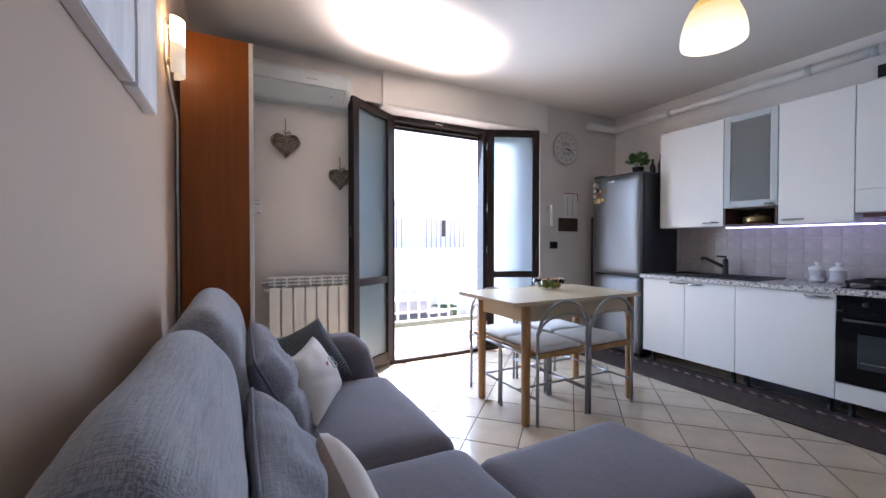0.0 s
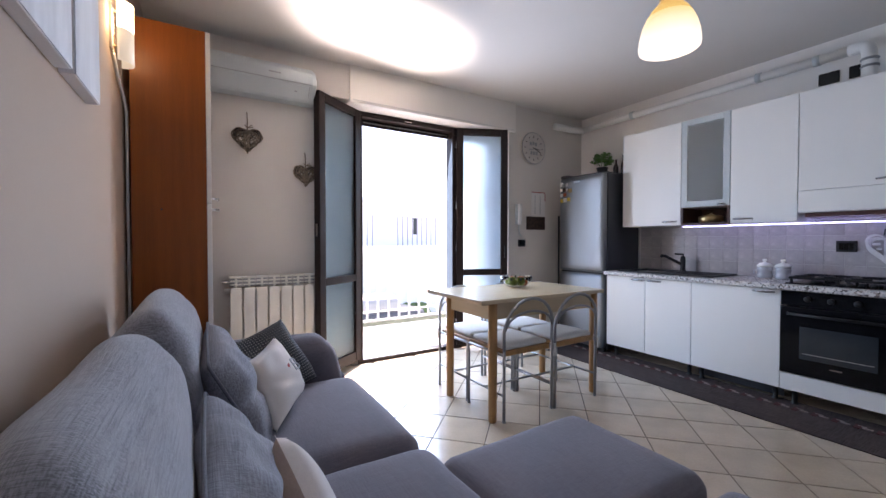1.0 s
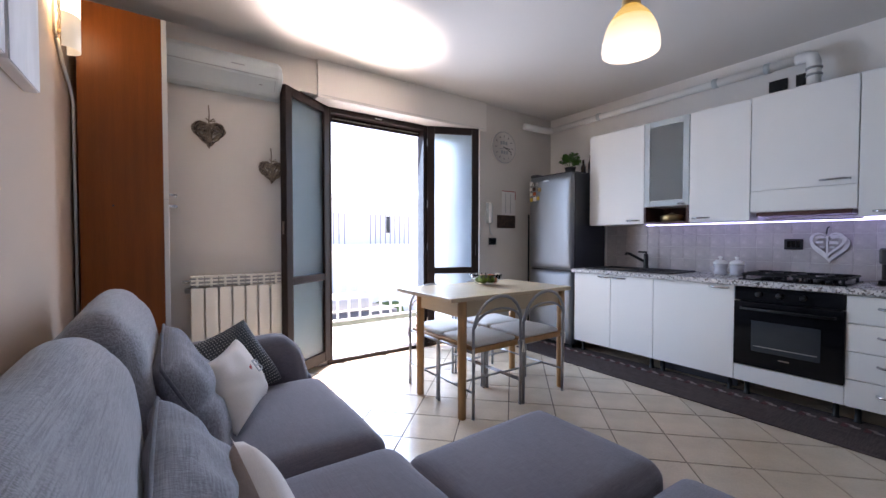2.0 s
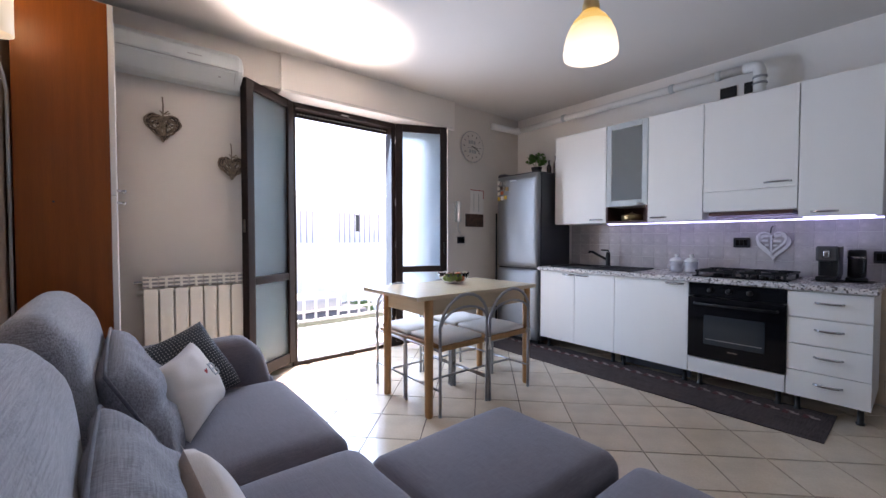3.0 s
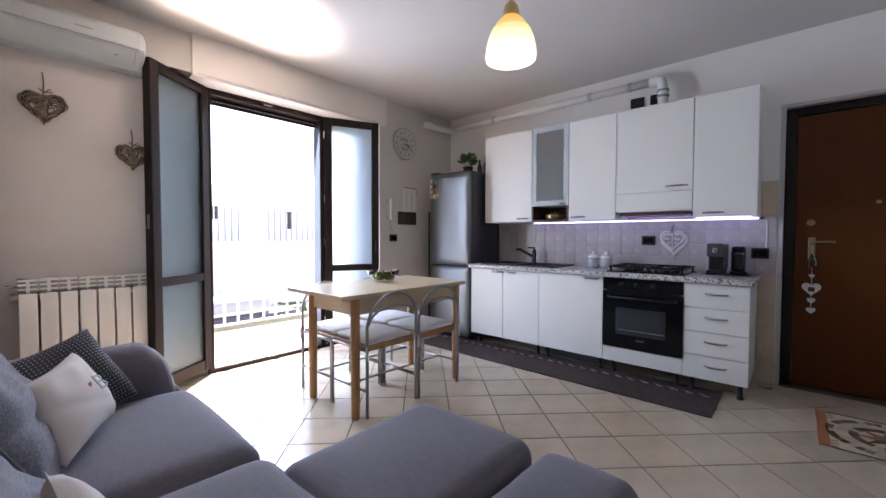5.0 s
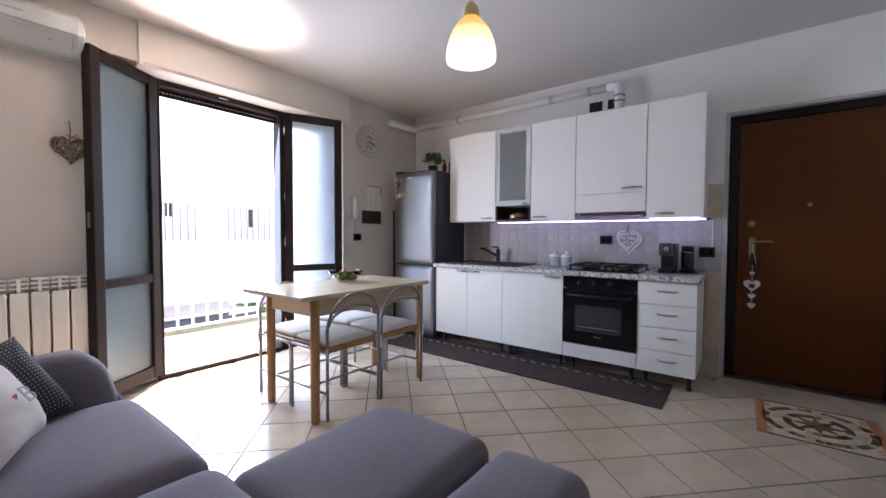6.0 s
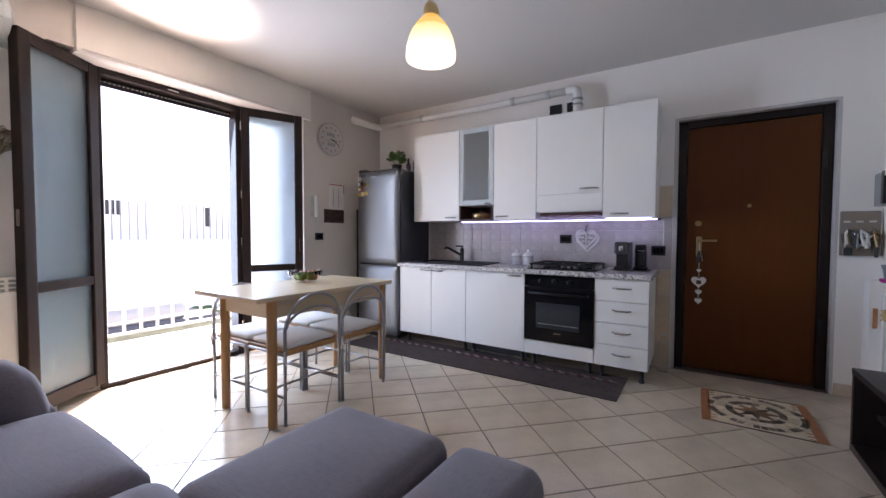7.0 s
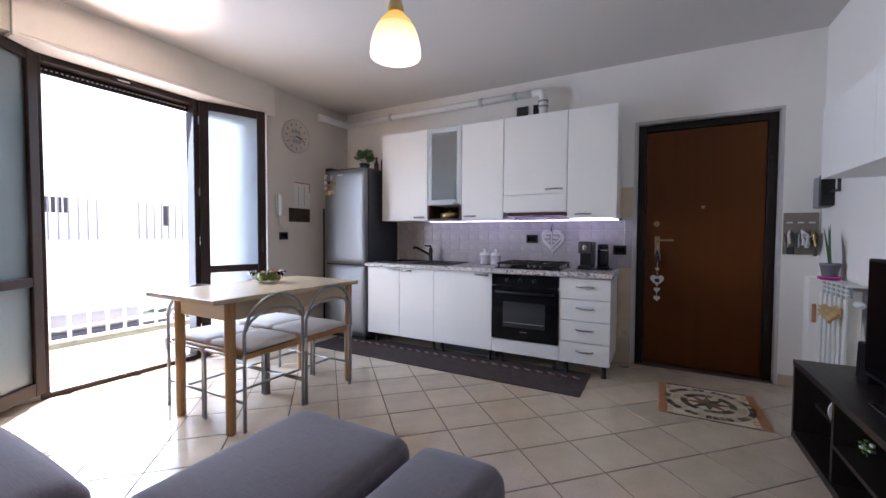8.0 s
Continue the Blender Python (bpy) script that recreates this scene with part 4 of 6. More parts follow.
for k in range(120):
    a, e, r = random.uniform(0, 6.28), random.uniform(0.0, 1.5), random.uniform(0.05, 0.105)
    c = Vector((math.cos(a) * math.cos(e) * r, math.sin(a) * math.cos(e) * r * 1.1, 0.115 + math.sin(e) * r * 0.95))
    bm = bmesh.new()
    s = random.uniform(0.018, 0.03)
    vs = [bm.verts.new(p) for p in ((-s, 0, 0), (-s * 0.3, s * 0.6, s * 0.2), (s, 0, -0.1 * s), (-s * 0.3, -s * 0.6, s * 0.2), (0, 0, 0.15 * s))]
    for i in range(4):
        bm.faces.new((vs[i], vs[(i + 1) % 4], vs[4]))
    lf = part("leaf", bm, LEAF, pl)
    lf.matrix_local = pose(c.x, c.y, c.z, random.uniform(-50, 50), random.uniform(-50, 50), random.uniform(0, 360))
for k in range(7):
    a = k * 0.9
    part("stem", tube([(0, 0, 0.06), (0.03 * math.cos(a), 0.03 * math.sin(a), 0.11), (0.055 * math.cos(a), 0.06 * math.sin(a), 0.15)], 0.002, 5), LEAF, pl)
for x, y, hgt in ((3.28, 2.515, 0.15), (3.33, 2.46, 0.2)):
    single("brown_bottle", lathe([(0.024, 0), (0.026, 0.01), (0.026, hgt * 0.5), (0.011, hgt * 0.72), (0.011, hgt * 0.96), (0.013, hgt), (0, hgt)], 16, at=(x, y, 1.8765)), BOTTLE_BROWN, "small brown glass bottle on the fridge", "bottle", "bottles on the fridge", smooth=True)

# worktop things
for y in (1.245, 1.125):
    j = thing("glass_jar", (3.42, y, 0.8585), "white glass storage jar with a knobbed lid", "jar", "worktop jars")
    part("jar", lathe([(0.044, 0), (0.05, 0.006), (0.05, 0.03), (0.0475, 0.034), (0.0475, 0.06), (0.05, 0.064), (0.05, 0.084), (0.046, 0.092), (0, 0.092)], 24), JAR_GLASS, j, smooth=True)
    part("lid", lathe([(0.052, 0.0925), (0.052, 0.104), (0.046, 0.112), (0.03, 0.122), (0.012, 0.128), (0.009, 0.136), (0.017, 0.145), (0.015, 0.155), (0, 0.158)], 22), WHITE_GLOSS, j, "white knobbed lid", True)
    part("ear", tube([(0.0, 0.047, 0.025), (-0.01, 0.068, 0.035), (-0.01, 0.068, 0.058), (0.0, 0.047, 0.068)], 0.005, 6), JAR_GLASS, j, smooth=True)
cm = thing("coffee_machine", (3.42, 0.26, 0.8625), "black and grey capsule coffee machine on the worktop", "coffee machine")
part("back_body", box(-0.02, 0.12, -0.055, 0.055, 0.002, 0.23, 0.012, 3), BLACK_PLASTIC, cm)
part("head", box(-0.13, -0.0205, -0.055, 0.055, 0.135, 0.24, 0.014, 3), GUN, cm, "grey brew head")
part("capsule_dome", soft((-0.131, 0.0, 0.185), (0.012, 0.018, 0.026), 0.01, n=5), CHROME, cm, "silver dome", True)
part("side_panel", box(-0.12, 0.11, -0.0605, -0.0555, 0.03, 0.235, 0.002), GUN, cm)
part("drip_tray", box(-0.13, -0.0205, -0.055, 0.055, 0.0, 0.03, 0.006), BLACK_PLASTIC, cm)
part("spout", box(-0.1, -0.06, -0.015, 0.015, 0.11, 0.1395), BLACK_PLASTIC, cm)
mf = thing("milk_frother", (3.43, 0.125, 0.8625), "black milk frother jug beside the coffee machine", "milk frother")
part("base", lathe([(0.055, 0), (0.055, 0.02), (0.05, 0.025), (0, 0.025)], 22), BLACK_PLASTIC, mf, smooth=True)
part("jug", lathe([(0.042, 0.026), (0.045, 0.04), (0.045, 0.17), (0.0, 0.17)], 22), BLACK_PLASTIC, mf, smooth=True)
part("band", lathe([(0.0465, 0.155), (0.0465, 0.1695), (0.0, 0.1702)], 22), CHROME, mf, "silver band", True)
part("lid", lathe([(0.044, 0.1705), (0.044, 0.2), (0.04, 0.215), (0, 0.217)], 22), BLACK_PLASTIC, mf, smooth=True)
part("grip", tube([(-0.04, -0.02, 0.16), (-0.075, -0.04, 0.15), (-0.075, -0.04, 0.06), (-0.04, -0.02, 0.05)], 0.007, 8), BLACK_PLASTIC, mf, smooth=True)
wh = thing("kitchen_heart", (XR - 0.006, 0.615, 1.13), "pair of white cut-out hearts hung on the splashback", "heart decoration")
wh.scale = (1, 0.93, 1)


def heart_band(size, width, x0, x1, dy=0.0, dz=0.0):
    """A flat heart-shaped band of the given width."""
    bm = bmesh.new()
    outer = heart_points(size, 36)
    k = 1 - 2 * width / size
    rings = [[bm.verts.new((x, p[0] * q + dy, (p[2] - 0.01) * q + 0.01 + dz)) for p in outer] for x, q in ((x0, 1), (x1, 1), (x1, k), (x0, k))]
    for i in range(4):
        A, B = rings[i], rings[(i + 1) % 4]
        for j in range(36):
            bm.faces.new((A[j], A[(j + 1) % 36], B[(j + 1) % 36], B[j]))
    return bm


part("rear_heart", heart_band(0.235, 0.03, -0.012, -0.002, -0.012, -0.028), WHITE_WICKER, wh)
part("front_heart", heart_band(0.215, 0.02, -0.026, -0.014), WHITE_WICKER, wh)
part("centre_bar", box(-0.026, -0.014, -0.005, 0.005, -0.085, 0.055), WHITE_WICKER, wh)
for y, z, w, h in ((0.045, 0.045, 0.05, 0.02), (-0.042, 0.05, 0.05, 0.024), (0.045, 0.008, 0.045, 0.018), (-0.04, 0.005, 0.055, 0.022), (0.03, -0.028, 0.03, 0.014), (-0.028, -0.03, 0.03, 0.014)):
    part("letter_bar", box(-0.023, -0.016, y - w / 2, y + w / 2, z - h / 2, z + h / 2, 0.003), WHITE_WICKER, wh)
part("hook", tube([(-0.008, 0.008, 0.07), (-0.012, 0.004, 0.11), (-0.008, -0.008, 0.125)], 0.004, 6), DARK_STEEL, wh)
for y0, y1, z in ((0.755, 0.87, 1.12), (-0.05, 0.06, 1.025)):
    sk = thing("wall_socket", (XR - 0.006, (y0 + y1) / 2, z), "black three-module wall socket plate", "socket", "wall sockets")
    part("plate", box(-0.012, 0.0, (y0 - y1) / 2, (y1 - y0) / 2, -0.042, 0.042, 0.004), BLACK_PLASTIC, sk)
    for k in (-1, 0, 1):
        part("module", box(-0.0145, -0.0122, k * 0.027 - 0.012, k * 0.027 + 0.012, -0.024, 0.024, 0.001), BLACK_GLOSS, sk)
wb = thing("water_bottle", (3.5, -0.055, 0), "empty clear plastic bottle on the floor by the units", "bottle")
part("bottle", lathe([(0.04, 0), (0.044, 0.01), (0.042, 0.1), (0.044, 0.2), (0.03, 0.25), (0.014, 0.28), (0.014, 0.3)], 18), PLASTIC_CLEAR, wb, smooth=True)
part("cap", lathe([(0.016, 0.3005), (0.016, 0.32), (0, 0.32)], 14), AC_WHITE, wb)

# ---- things on the window wall ----
ck = thing("wall_clock", (2.775, YF - 0.002, 2.231), "round white wall clock with grey lettering", "clock")
bm = lathe([(0.0, 0), (0.182, 0), (0.182, 0.02), (0.174, 0.026), (0.169, 0.02), (0, 0.02)], 40)
o = part("face", bm, mat("pale_clock_dial", (0.56, 0.52, 0.48), 0.6, var=0.03, bump=0.0), ck, "pale dial", True)
o.matrix_local = pose(0, 0, 0, 90, 0, 0)
o = part("rim", tube([(0.178 * math.cos(a * math.pi / 20), 0.178 * math.sin(a * math.pi / 20), 0.022) for a in range(40)], 0.005, 6, closed=True), GREY_PLASTIC, ck)
o.matrix_local = pose(0, 0, 0, 90, 0, 0)
for k in range(12):
    a = k * math.pi / 6
    o = part("hour_mark", box(-0.004, 0.004, -0.0225, -0.0205, 0.118, 0.142), INK, ck)
    o.matrix_local = pose(0, 0, 0, 0, math.degrees(a), 0)
for x0, x1, z0, z1 in ((-0.06, -0.03, 0.03, 0.07), (-0.02, 0.01, 0.035, 0.075), (0.02, 0.05, 0.03, 0.07), (-0.075, 0.0, -0.02, -0.012), (-0.05, -0.02, -0.075, -0.035), (-0.01, 0.02, -0.075, -0.035), (0.03, 0.06, -0.075, -0.035)):
    part("letter_bar", box(x0, x1, -0.0222, -0.0205, z0, z1), GREY_PLASTIC, ck)
for ang, ln in ((97, 0.09), (112, 0.12)):
    o = part("pointer", box(-0.004, 0.004, -0.027, -0.0235, -0.015, ln), INK, ck)
    o.matrix_local = pose(0, 0, 0, 0, ang, 0)
cal = thing("wall_calendar", (2.823, YF - 0.002, 1.292), "paper wall calendar with a dark photo at its foot", "calendar")
cal.scale = (0.95, 0.95, 0.95)
part("sheet", box(-0.065, 0.165, -0.004, -0.001, 0.165, 0.47), PAPER, cal)
part("photo", box(-0.15, 0.16, -0.008, -0.0045, 0.0, 0.16), PHOTO, cal, "dark photo print")
part("edge_strip", box(0.155, 0.165, -0.006, -0.0045, 0.36, 0.465), RED_INK, cal)
part("edge_strip", box(-0.065, 0.15, -0.006, -0.0045, 0.455, 0.465), RED_INK, cal)
for k in range(2):
    part("column_bar", box(-0.01 + k * 0.085, -0.003 + k * 0.085, -0.006, -0.0045, 0.19, 0.42), GREY_PLASTIC, cal)
ic = thing("intercom", (2.55, YF - 0.002, 1.352), "white wall intercom handset with a cord", "intercom")
part("base", box(-0.04, 0.045, -0.03, 0, -0.005, 0.225, 0.008), AC_WHITE, ic)
part("handset", soft((-0.012, -0.05, 0.11), (0.02, 0.018, 0.115), 0.015, n=5), WHITE_GLOSS, ic, smooth=True)
part("cord", tube([(-0.01, -0.04, 0.0), (-0.012, -0.035, -0.05), (0.01, -0.02, -0.1), (0.05, -0.012, -0.14)], 0.005, 6), AC_WHITE, ic)
sw = thing("light_switch", (2.61, YF - 0.002, 1.136), "black wall switch plate", "switch")
part("plate", box(-0.055, 0.055, -0.012, 0, -0.04, 0.04, 0.004), BLACK_PLASTIC, sw)
for k in (-1, 0, 1):
    part("rocker", box(k * 0.026 - 0.012, k * 0.026 + 0.012, -0.0155, -0.0122, -0.023, 0.023, 0.001), BLACK_GLOSS, sw)

ac = thing("air_conditioner", (-0.1, YF - 0.001, 2.264), "white split air conditioner high on the wall", "air conditioner")


def loft(sections):
    """A closed skin through equal rings of points, capped at both ends."""
    bm = bmesh.new()
    rings = [[bm.verts.new(p) for p in sec] for sec in sections]
    k = len(rings[0])
    for A, B in zip(rings, rings[1:]):
        for i in range(k):
            bm.faces.new((A[i], A[(i + 1) % k], B[(i + 1) % k], B[i]))
    bm.faces.new(rings[0])
    bm.faces.new(rings[-1][::-1])
    return bm


AC_PROF = ((0.0, 0.258), (-0.115, 0.258), (-0.15, 0.25), (-0.192, 0.212), (-0.198, 0.2), (-0.198, 0.118), (-0.188, 0.1), (-0.12, 0.018), (-0.1, 0.004), (0.0, 0.0))


def ac_section(x, k):
    return [(x, y * (1 - 0.25 * k), z - k * 0.045 if z > 0.15 else z + k * 0.02 * (y < -0.05)) for y, z in AC_PROF]


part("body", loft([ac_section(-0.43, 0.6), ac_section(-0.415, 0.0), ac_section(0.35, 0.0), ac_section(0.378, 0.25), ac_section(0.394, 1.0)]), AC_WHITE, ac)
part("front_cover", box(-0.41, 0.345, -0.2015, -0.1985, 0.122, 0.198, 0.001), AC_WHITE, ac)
flap_m = Matrix.Translation((0, -0.1925, 0.106)) @ Matrix.Rotation(radians(39.6), 4, "X")
part("air_flap", box(-0.40, 0.325, -0.004, 0.0, -0.092, -0.004, 0.001, m=flap_m), AC_WHITE, ac)
# Two grey strips colour in the shade of the gaps round the flap
part("cover_gap_shade", box(-0.41, 0.345, -0.2, -0.19, 0.1135, 0.1165), GREY_PLASTIC, ac, "grey strip put in as the shaded gap above the flap")
part("flap_gap_shade", box(0.327, 0.330, -0.004, 0.0, -0.092, -0.004, m=flap_m), GREY_PLASTIC, ac, "grey strip put in as the shaded gap beside the flap")
part("badge", box(0.03, 0.115, -0.2035, -0.2017, 0.158, 0.166), GREY_PLASTIC, ac)
part("sensor_window", box(0.22, 0.24, -0.006, -0.0042, -0.06, -0.05, m=flap_m), GREY_PLASTIC, ac)

for x, z, s in ((-0.201, 1.942, 0.208), (0.227, 1.705, 0.184)):
    ht = thing("wicker_heart", (x, YF - 0.03, z), "grey-brown woven wicker heart hung by a cord on the wall", "heart decoration", "hearts on the wall")
    for k in range(6):
        sc = 1 - 0.05 * k - 0.03 * max(0, k - 2)
        pts = [(p[0] * sc + random.uniform(-0.005, 0.005), random.uniform(-0.008, 0.008) - 0.012 * math.sin(k / 9 * math.pi), p[2] * sc + random.uniform(-0.005, 0.005)) for p in heart_points(s)]
        # some strands take the dark colour, as shade between the others
        part("strand", tube(pts, 0.0055, 6, closed=True), SHADE_WICKER if k in (2, 4) else WICKER, ht)
    for k in range(28):
        a = random.uniform(0, 6.28)
        b = a + random.uniform(1.8, 3.4)
        hp = heart_points(s * 0.9, 60)
        p, q = Vector(hp[int(a / 6.29 * 60)]), Vector(hp[int((b % 6.28) / 6.29 * 60)])
        mid = (p + q) / 2 + Vector((0, -0.022 if k % 3 else 0.006, random.uniform(-0.012, 0.012)))
        part("weave_strand", tube([p, p.lerp(mid, 0.6) + Vector((0, -0.008, 0)), mid, q.lerp(mid, 0.6) + Vector((0, -0.008, 0)), q], 0.004, 5), WICKER if k % 3 else SHADE_WICKER, ht)
    part("cord", tube([(0, 0.01, s * 0.3), (0.004, 0.02, s * 0.7), (0.0, 0.025, s * 1.0)], 0.004, 6), WICKER, ht)
    part("bow", tube([(0, -0.01, s * 0.38), (0.03, -0.015, s * 0.5), (0.04, -0.015, s * 0.42), (0, -0.012, s * 0.38), (-0.02, -0.015, s * 0.48)], 0.004, 5), WICKER, ht)


def radiator(name, loc, turn, nsec, height, label, pitch=0.092, gap=0.003):
    """Cast sections side by side, from the origin along +x, front towards -y."""
    ob = thing(name, loc, label, "radiator", turn=turn)
    for k in range(nsec):
        x = k * pitch
        bm = box(x + gap, x + pitch - gap, -0.105, -0.093, 0.0, height - 0.075, 0.005)
        box(x + pitch * 0.4, x + pitch * 0.6, -0.0925, -0.03, 0.03, height - 0.02, 0.004, bm=bm)
        part("section", bm, CREAM_METAL, ob)
        # Grey strip stands for the shade in the gaps between the bars
        part("grille_shade", box(x + 0.002, x + pitch - 0.002, -0.088, -0.08, height - 0.066, height - 0.006), GREY_PLASTIC, ob, "grey strip put in as shade behind the grille")
        bm = box(x + 0.004, x + pitch - 0.004, -0.1, -0.092, height - 0.03, height - 0.018, 0.002)
        box(x + 0.004, x + pitch - 0.004, -0.1, -0.092, height - 0.056, height - 0.046, 0.002, bm=bm)
        box(x + pitch * 0.5 - 0.008, x + pitch * 0.5 + 0.008, -0.0985, -0.0905, height - 0.074, height - 0.004, 0.002, bm=bm)
        part("grille_bar", bm, CREAM_METAL, ob)
        part("top_cap", box(x + 0.002, x + pitch - 0.002, -0.1, -0.02, height - 0.004, height + 0.008, 0.003), CREAM_METAL, ob)
    for z in (0.06, height - 0.1):
        part("header", tube([(-0.03, -0.05, z), (nsec * pitch + 0.02, -0.05, z)], 0.02, 10), CREAM_METAL, ob, smooth=True)
    part("valve", tube([(-0.045, -0.06, height - 0.03), (-0.0, -0.06, height - 0.03)], 0.009, 8), CHROME, ob)
    for x in (0.05, nsec * pitch - 0.05):
        part("bracket", box(x - 0.01, x + 0.01, -0.03, 0.0, height * 0.5, height * 0.5 + 0.04), CREAM_METAL, ob)
    return ob


radiator("radiator", (-0.337, YF - 0.001, 0.185), 0, 8, 0.70, "cream sectional radiator under the wicker hearts", 0.0884, 0.0045)

# ---- wardrobe ----
wd = thing("wardrobe", (-0.80, 2.35, 0), "tall narrow wardrobe, cherry sides and white doors", "wardrobe")
part("side_panel", box(0.0, 0.325, 0.0, 0.022, 0.0, 2.285, 0.002), CHERRY, wd, "cherry veneered side panel")
part("side_panel", box(0.0, 0.325, 0.678, 0.70, 0.0, 2.285, 0.002), CHERRY, wd, "cherry veneered side panel")
part("carcass", box(0.0, 0.32, 0.0225, 0.6775, 0.05, 2.283), CHERRY, wd)
for a, b, hz in ((0.03, 1.362, 1.335), (1.368, 2.285, 1.395)):
    d = part("door", box(0.326, 0.348, 0.0, 0.70, a, b, 0.002), WHITE_LAM, wd, "white door seen edge-on")
    part("handle", tube([(0.348, 0.05, hz), (0.375, 0.05, hz), (0.38, 0.06, hz), (0.38, 0.16, hz)], 0.006, 8), CHROME, d, smooth=True)
part("screw_cap", box(0.12, 0.128, -0.0015, -0.0002, 1.32, 1.328), INK, wd)
single("lamp_cable", tube([(XL + 0.008, 2.10, 1.985), (XL + 0.008, 2.2, 1.92), (XL + 0.010, 2.33, 1.86), (XL + 0.015, 2.37, 1.8), (XL + 0.015, 2.37, 0.02)], 0.007, 8), WHITE_GLOSS, "pale cable duct running from the lamp behind the wardrobe", "cable duct", smooth=True)

# ---- wall lamp and pictures on the taupe wall ----
sc = thing("wall_lamp", (XL + 0.001, 2.09, 1.97), "lit half-round frosted glass wall lamp on a metal bracket", "wall lamp")


def half_shell(r, z0, z1, n=14):
    bm = bmesh.new()
    ring = []
    for rr, z in ((r, z0), (r, z1), (r - 0.006, z1), (r - 0.006, z0)):
        ring.append([bm.verts.new((0.03 + rr * math.sin(math.pi * k / n) * 0.95, rr * math.cos(math.pi * k / n), z)) for k in range(n + 1)])
    for i in range(4):
        A, B = ring[i], ring[(i + 1) % 4]
        for k in range(n):
            bm.faces.new((A[k], A[k + 1], B[k + 1], B[k]))
    for k in (0, n):
        bm.faces.new([ring[i][k] for i in range(4)])
    return bm


part("upper_glass", half_shell(0.055, 0.11, 0.228), SCONCE_HOT, sc, "glowing upper half", True)
part("lower_glass", half_shell(0.055, -0.03, 0.1095), SCONCE_GLASS, sc, "pale lower half", True)
part("backplate", box(0.0, 0.012, -0.03, 0.03, 0.02, 0.22, 0.004), CHROME, sc)
for z in (0.05, 0.2):
    part("bracket", tube([(0.0, 0.0, z), (0.03, 0.02, z), (0.04, 0.055, z)], 0.005, 6), BRASS, sc)
bulb = new("wall_lamp_bulb", bpy.data.lights.new("wall_lamp_bulb", "POINT"))
bulb.data.energy, bulb.data.color, bulb.data.shadow_soft_size = 0.75, (1.0, 0.72, 0.38), 0.05
bulb.location = (XL + 0.04, 2.075, 2.13)

for y0, y1, z0, z1 in ((0.25, 1.312, 1.628, 2.40), (1.345, 1.642, 1.628, 2.40)):
    pc = thing("canvas_picture", (XL + 0.002, y0, z0), "white relief-textured canvas in a pale deep edge", "picture", "pictures above the sofa")
    part("stretcher", box(0.0, 0.034, 0.0, y1 - y0, 0.0, z1 - z0, 0.002), CANVAS_EDGE, pc)
    part("painted_face", box(0.0345, 0.038, 0.002, y1 - y0 - 0.002, 0.002, z1 - z0 - 0.002, 0.001), CANVAS, pc)

# ---- pendant lamp ----
LX, LY, LZ = 1.385, 0.905, 2.06
pd = thing("pendant_lamp", (LX, LY, LZ), "lit bell-shaped pendant lamp, white glass fading to amber", "pendant lamp")
prof = [(0.128, 0.0), (0.130, 0.02), (0.126, 0.06), (0.115, 0.105), (0.098, 0.145)]
part("lower_shade", lathe(prof + [(r - 0.004, z) for r, z in prof[::-1]], 40), LAMP_WHITE, pd, "glowing white lower glass", True)
prof = [(0.098, 0.1455), (0.08, 0.175), (0.058, 0.2), (0.045, 0.215)]
part("upper_shade", lathe(prof + [(r - 0.004, z) for r, z in prof[::-1]], 40), LAMP_AMBER, pd, "amber upper glass", True)
part("neck", lathe([(0.045, 0.2155), (0.04, 0.25), (0.032, 0.275), (0.02, 0.29), (0, 0.295)], 30), mat("ochre_cap", (0.66, 0.47, 0.21), 0.45, var=0.05, bump=0.0), pd, "ochre cap", True)
part("cord", tube([(0, 0, 0.29), (0, 0, H - LZ)], 0.004, 6), AC_WHITE, pd)
pbulb = new("pendant_bulb", bpy.data.lights.new("pendant_bulb", "POINT"))
pbulb.data.energy, pbulb.data.color, pbulb.data.shadow_soft_size = 17.0, (1.0, 0.76, 0.43), 0.045
pbulb.location = (LX, LY, LZ + 0.07)

# ---- dining table and chairs ----
tb = thing("dining_table", (1.575, 2.16, 0), "pale maple-topped table on round beech legs", "table")
part("tabletop", box(-0.61, 0.56, -0.36, 0.335, 0.762, 0.79, 0.004), MAPLE, tb, "pale maple top with an extending leaf")
part("leaf_joint", box(0.0, 0.003, -0.357, 0.332, 0.7901, 0.7905), BEECH, tb)
for x, y in ((-0.495, -0.325), (-0.495, 0.185), (0.485, -0.32), (0.485, 0.21)):
    part("leg", lathe([(0.024, 0), (0.027, 0.008), (0.030, 0.5), (0.030, 0.7615), (0, 0.7615)], 20, at=(x, y, 0)), BEECH, tb, "round beech leg", True)
part("apron", box(-0.463, 0.453, -0.325, -0.305, 0.655, 0.7615), APRON, tb)
part("apron", box(-0.463, 0.453, 0.19, 0.21, 0.655, 0.7615), APRON, tb)
part("apron", box(-0.505, -0.485, -0.293, 0.153, 0.655, 0.7615), APRON, tb)
part("apron", box(0.475, 0.495, -0.288, 0.178, 0.655, 0.7615), APRON, tb)


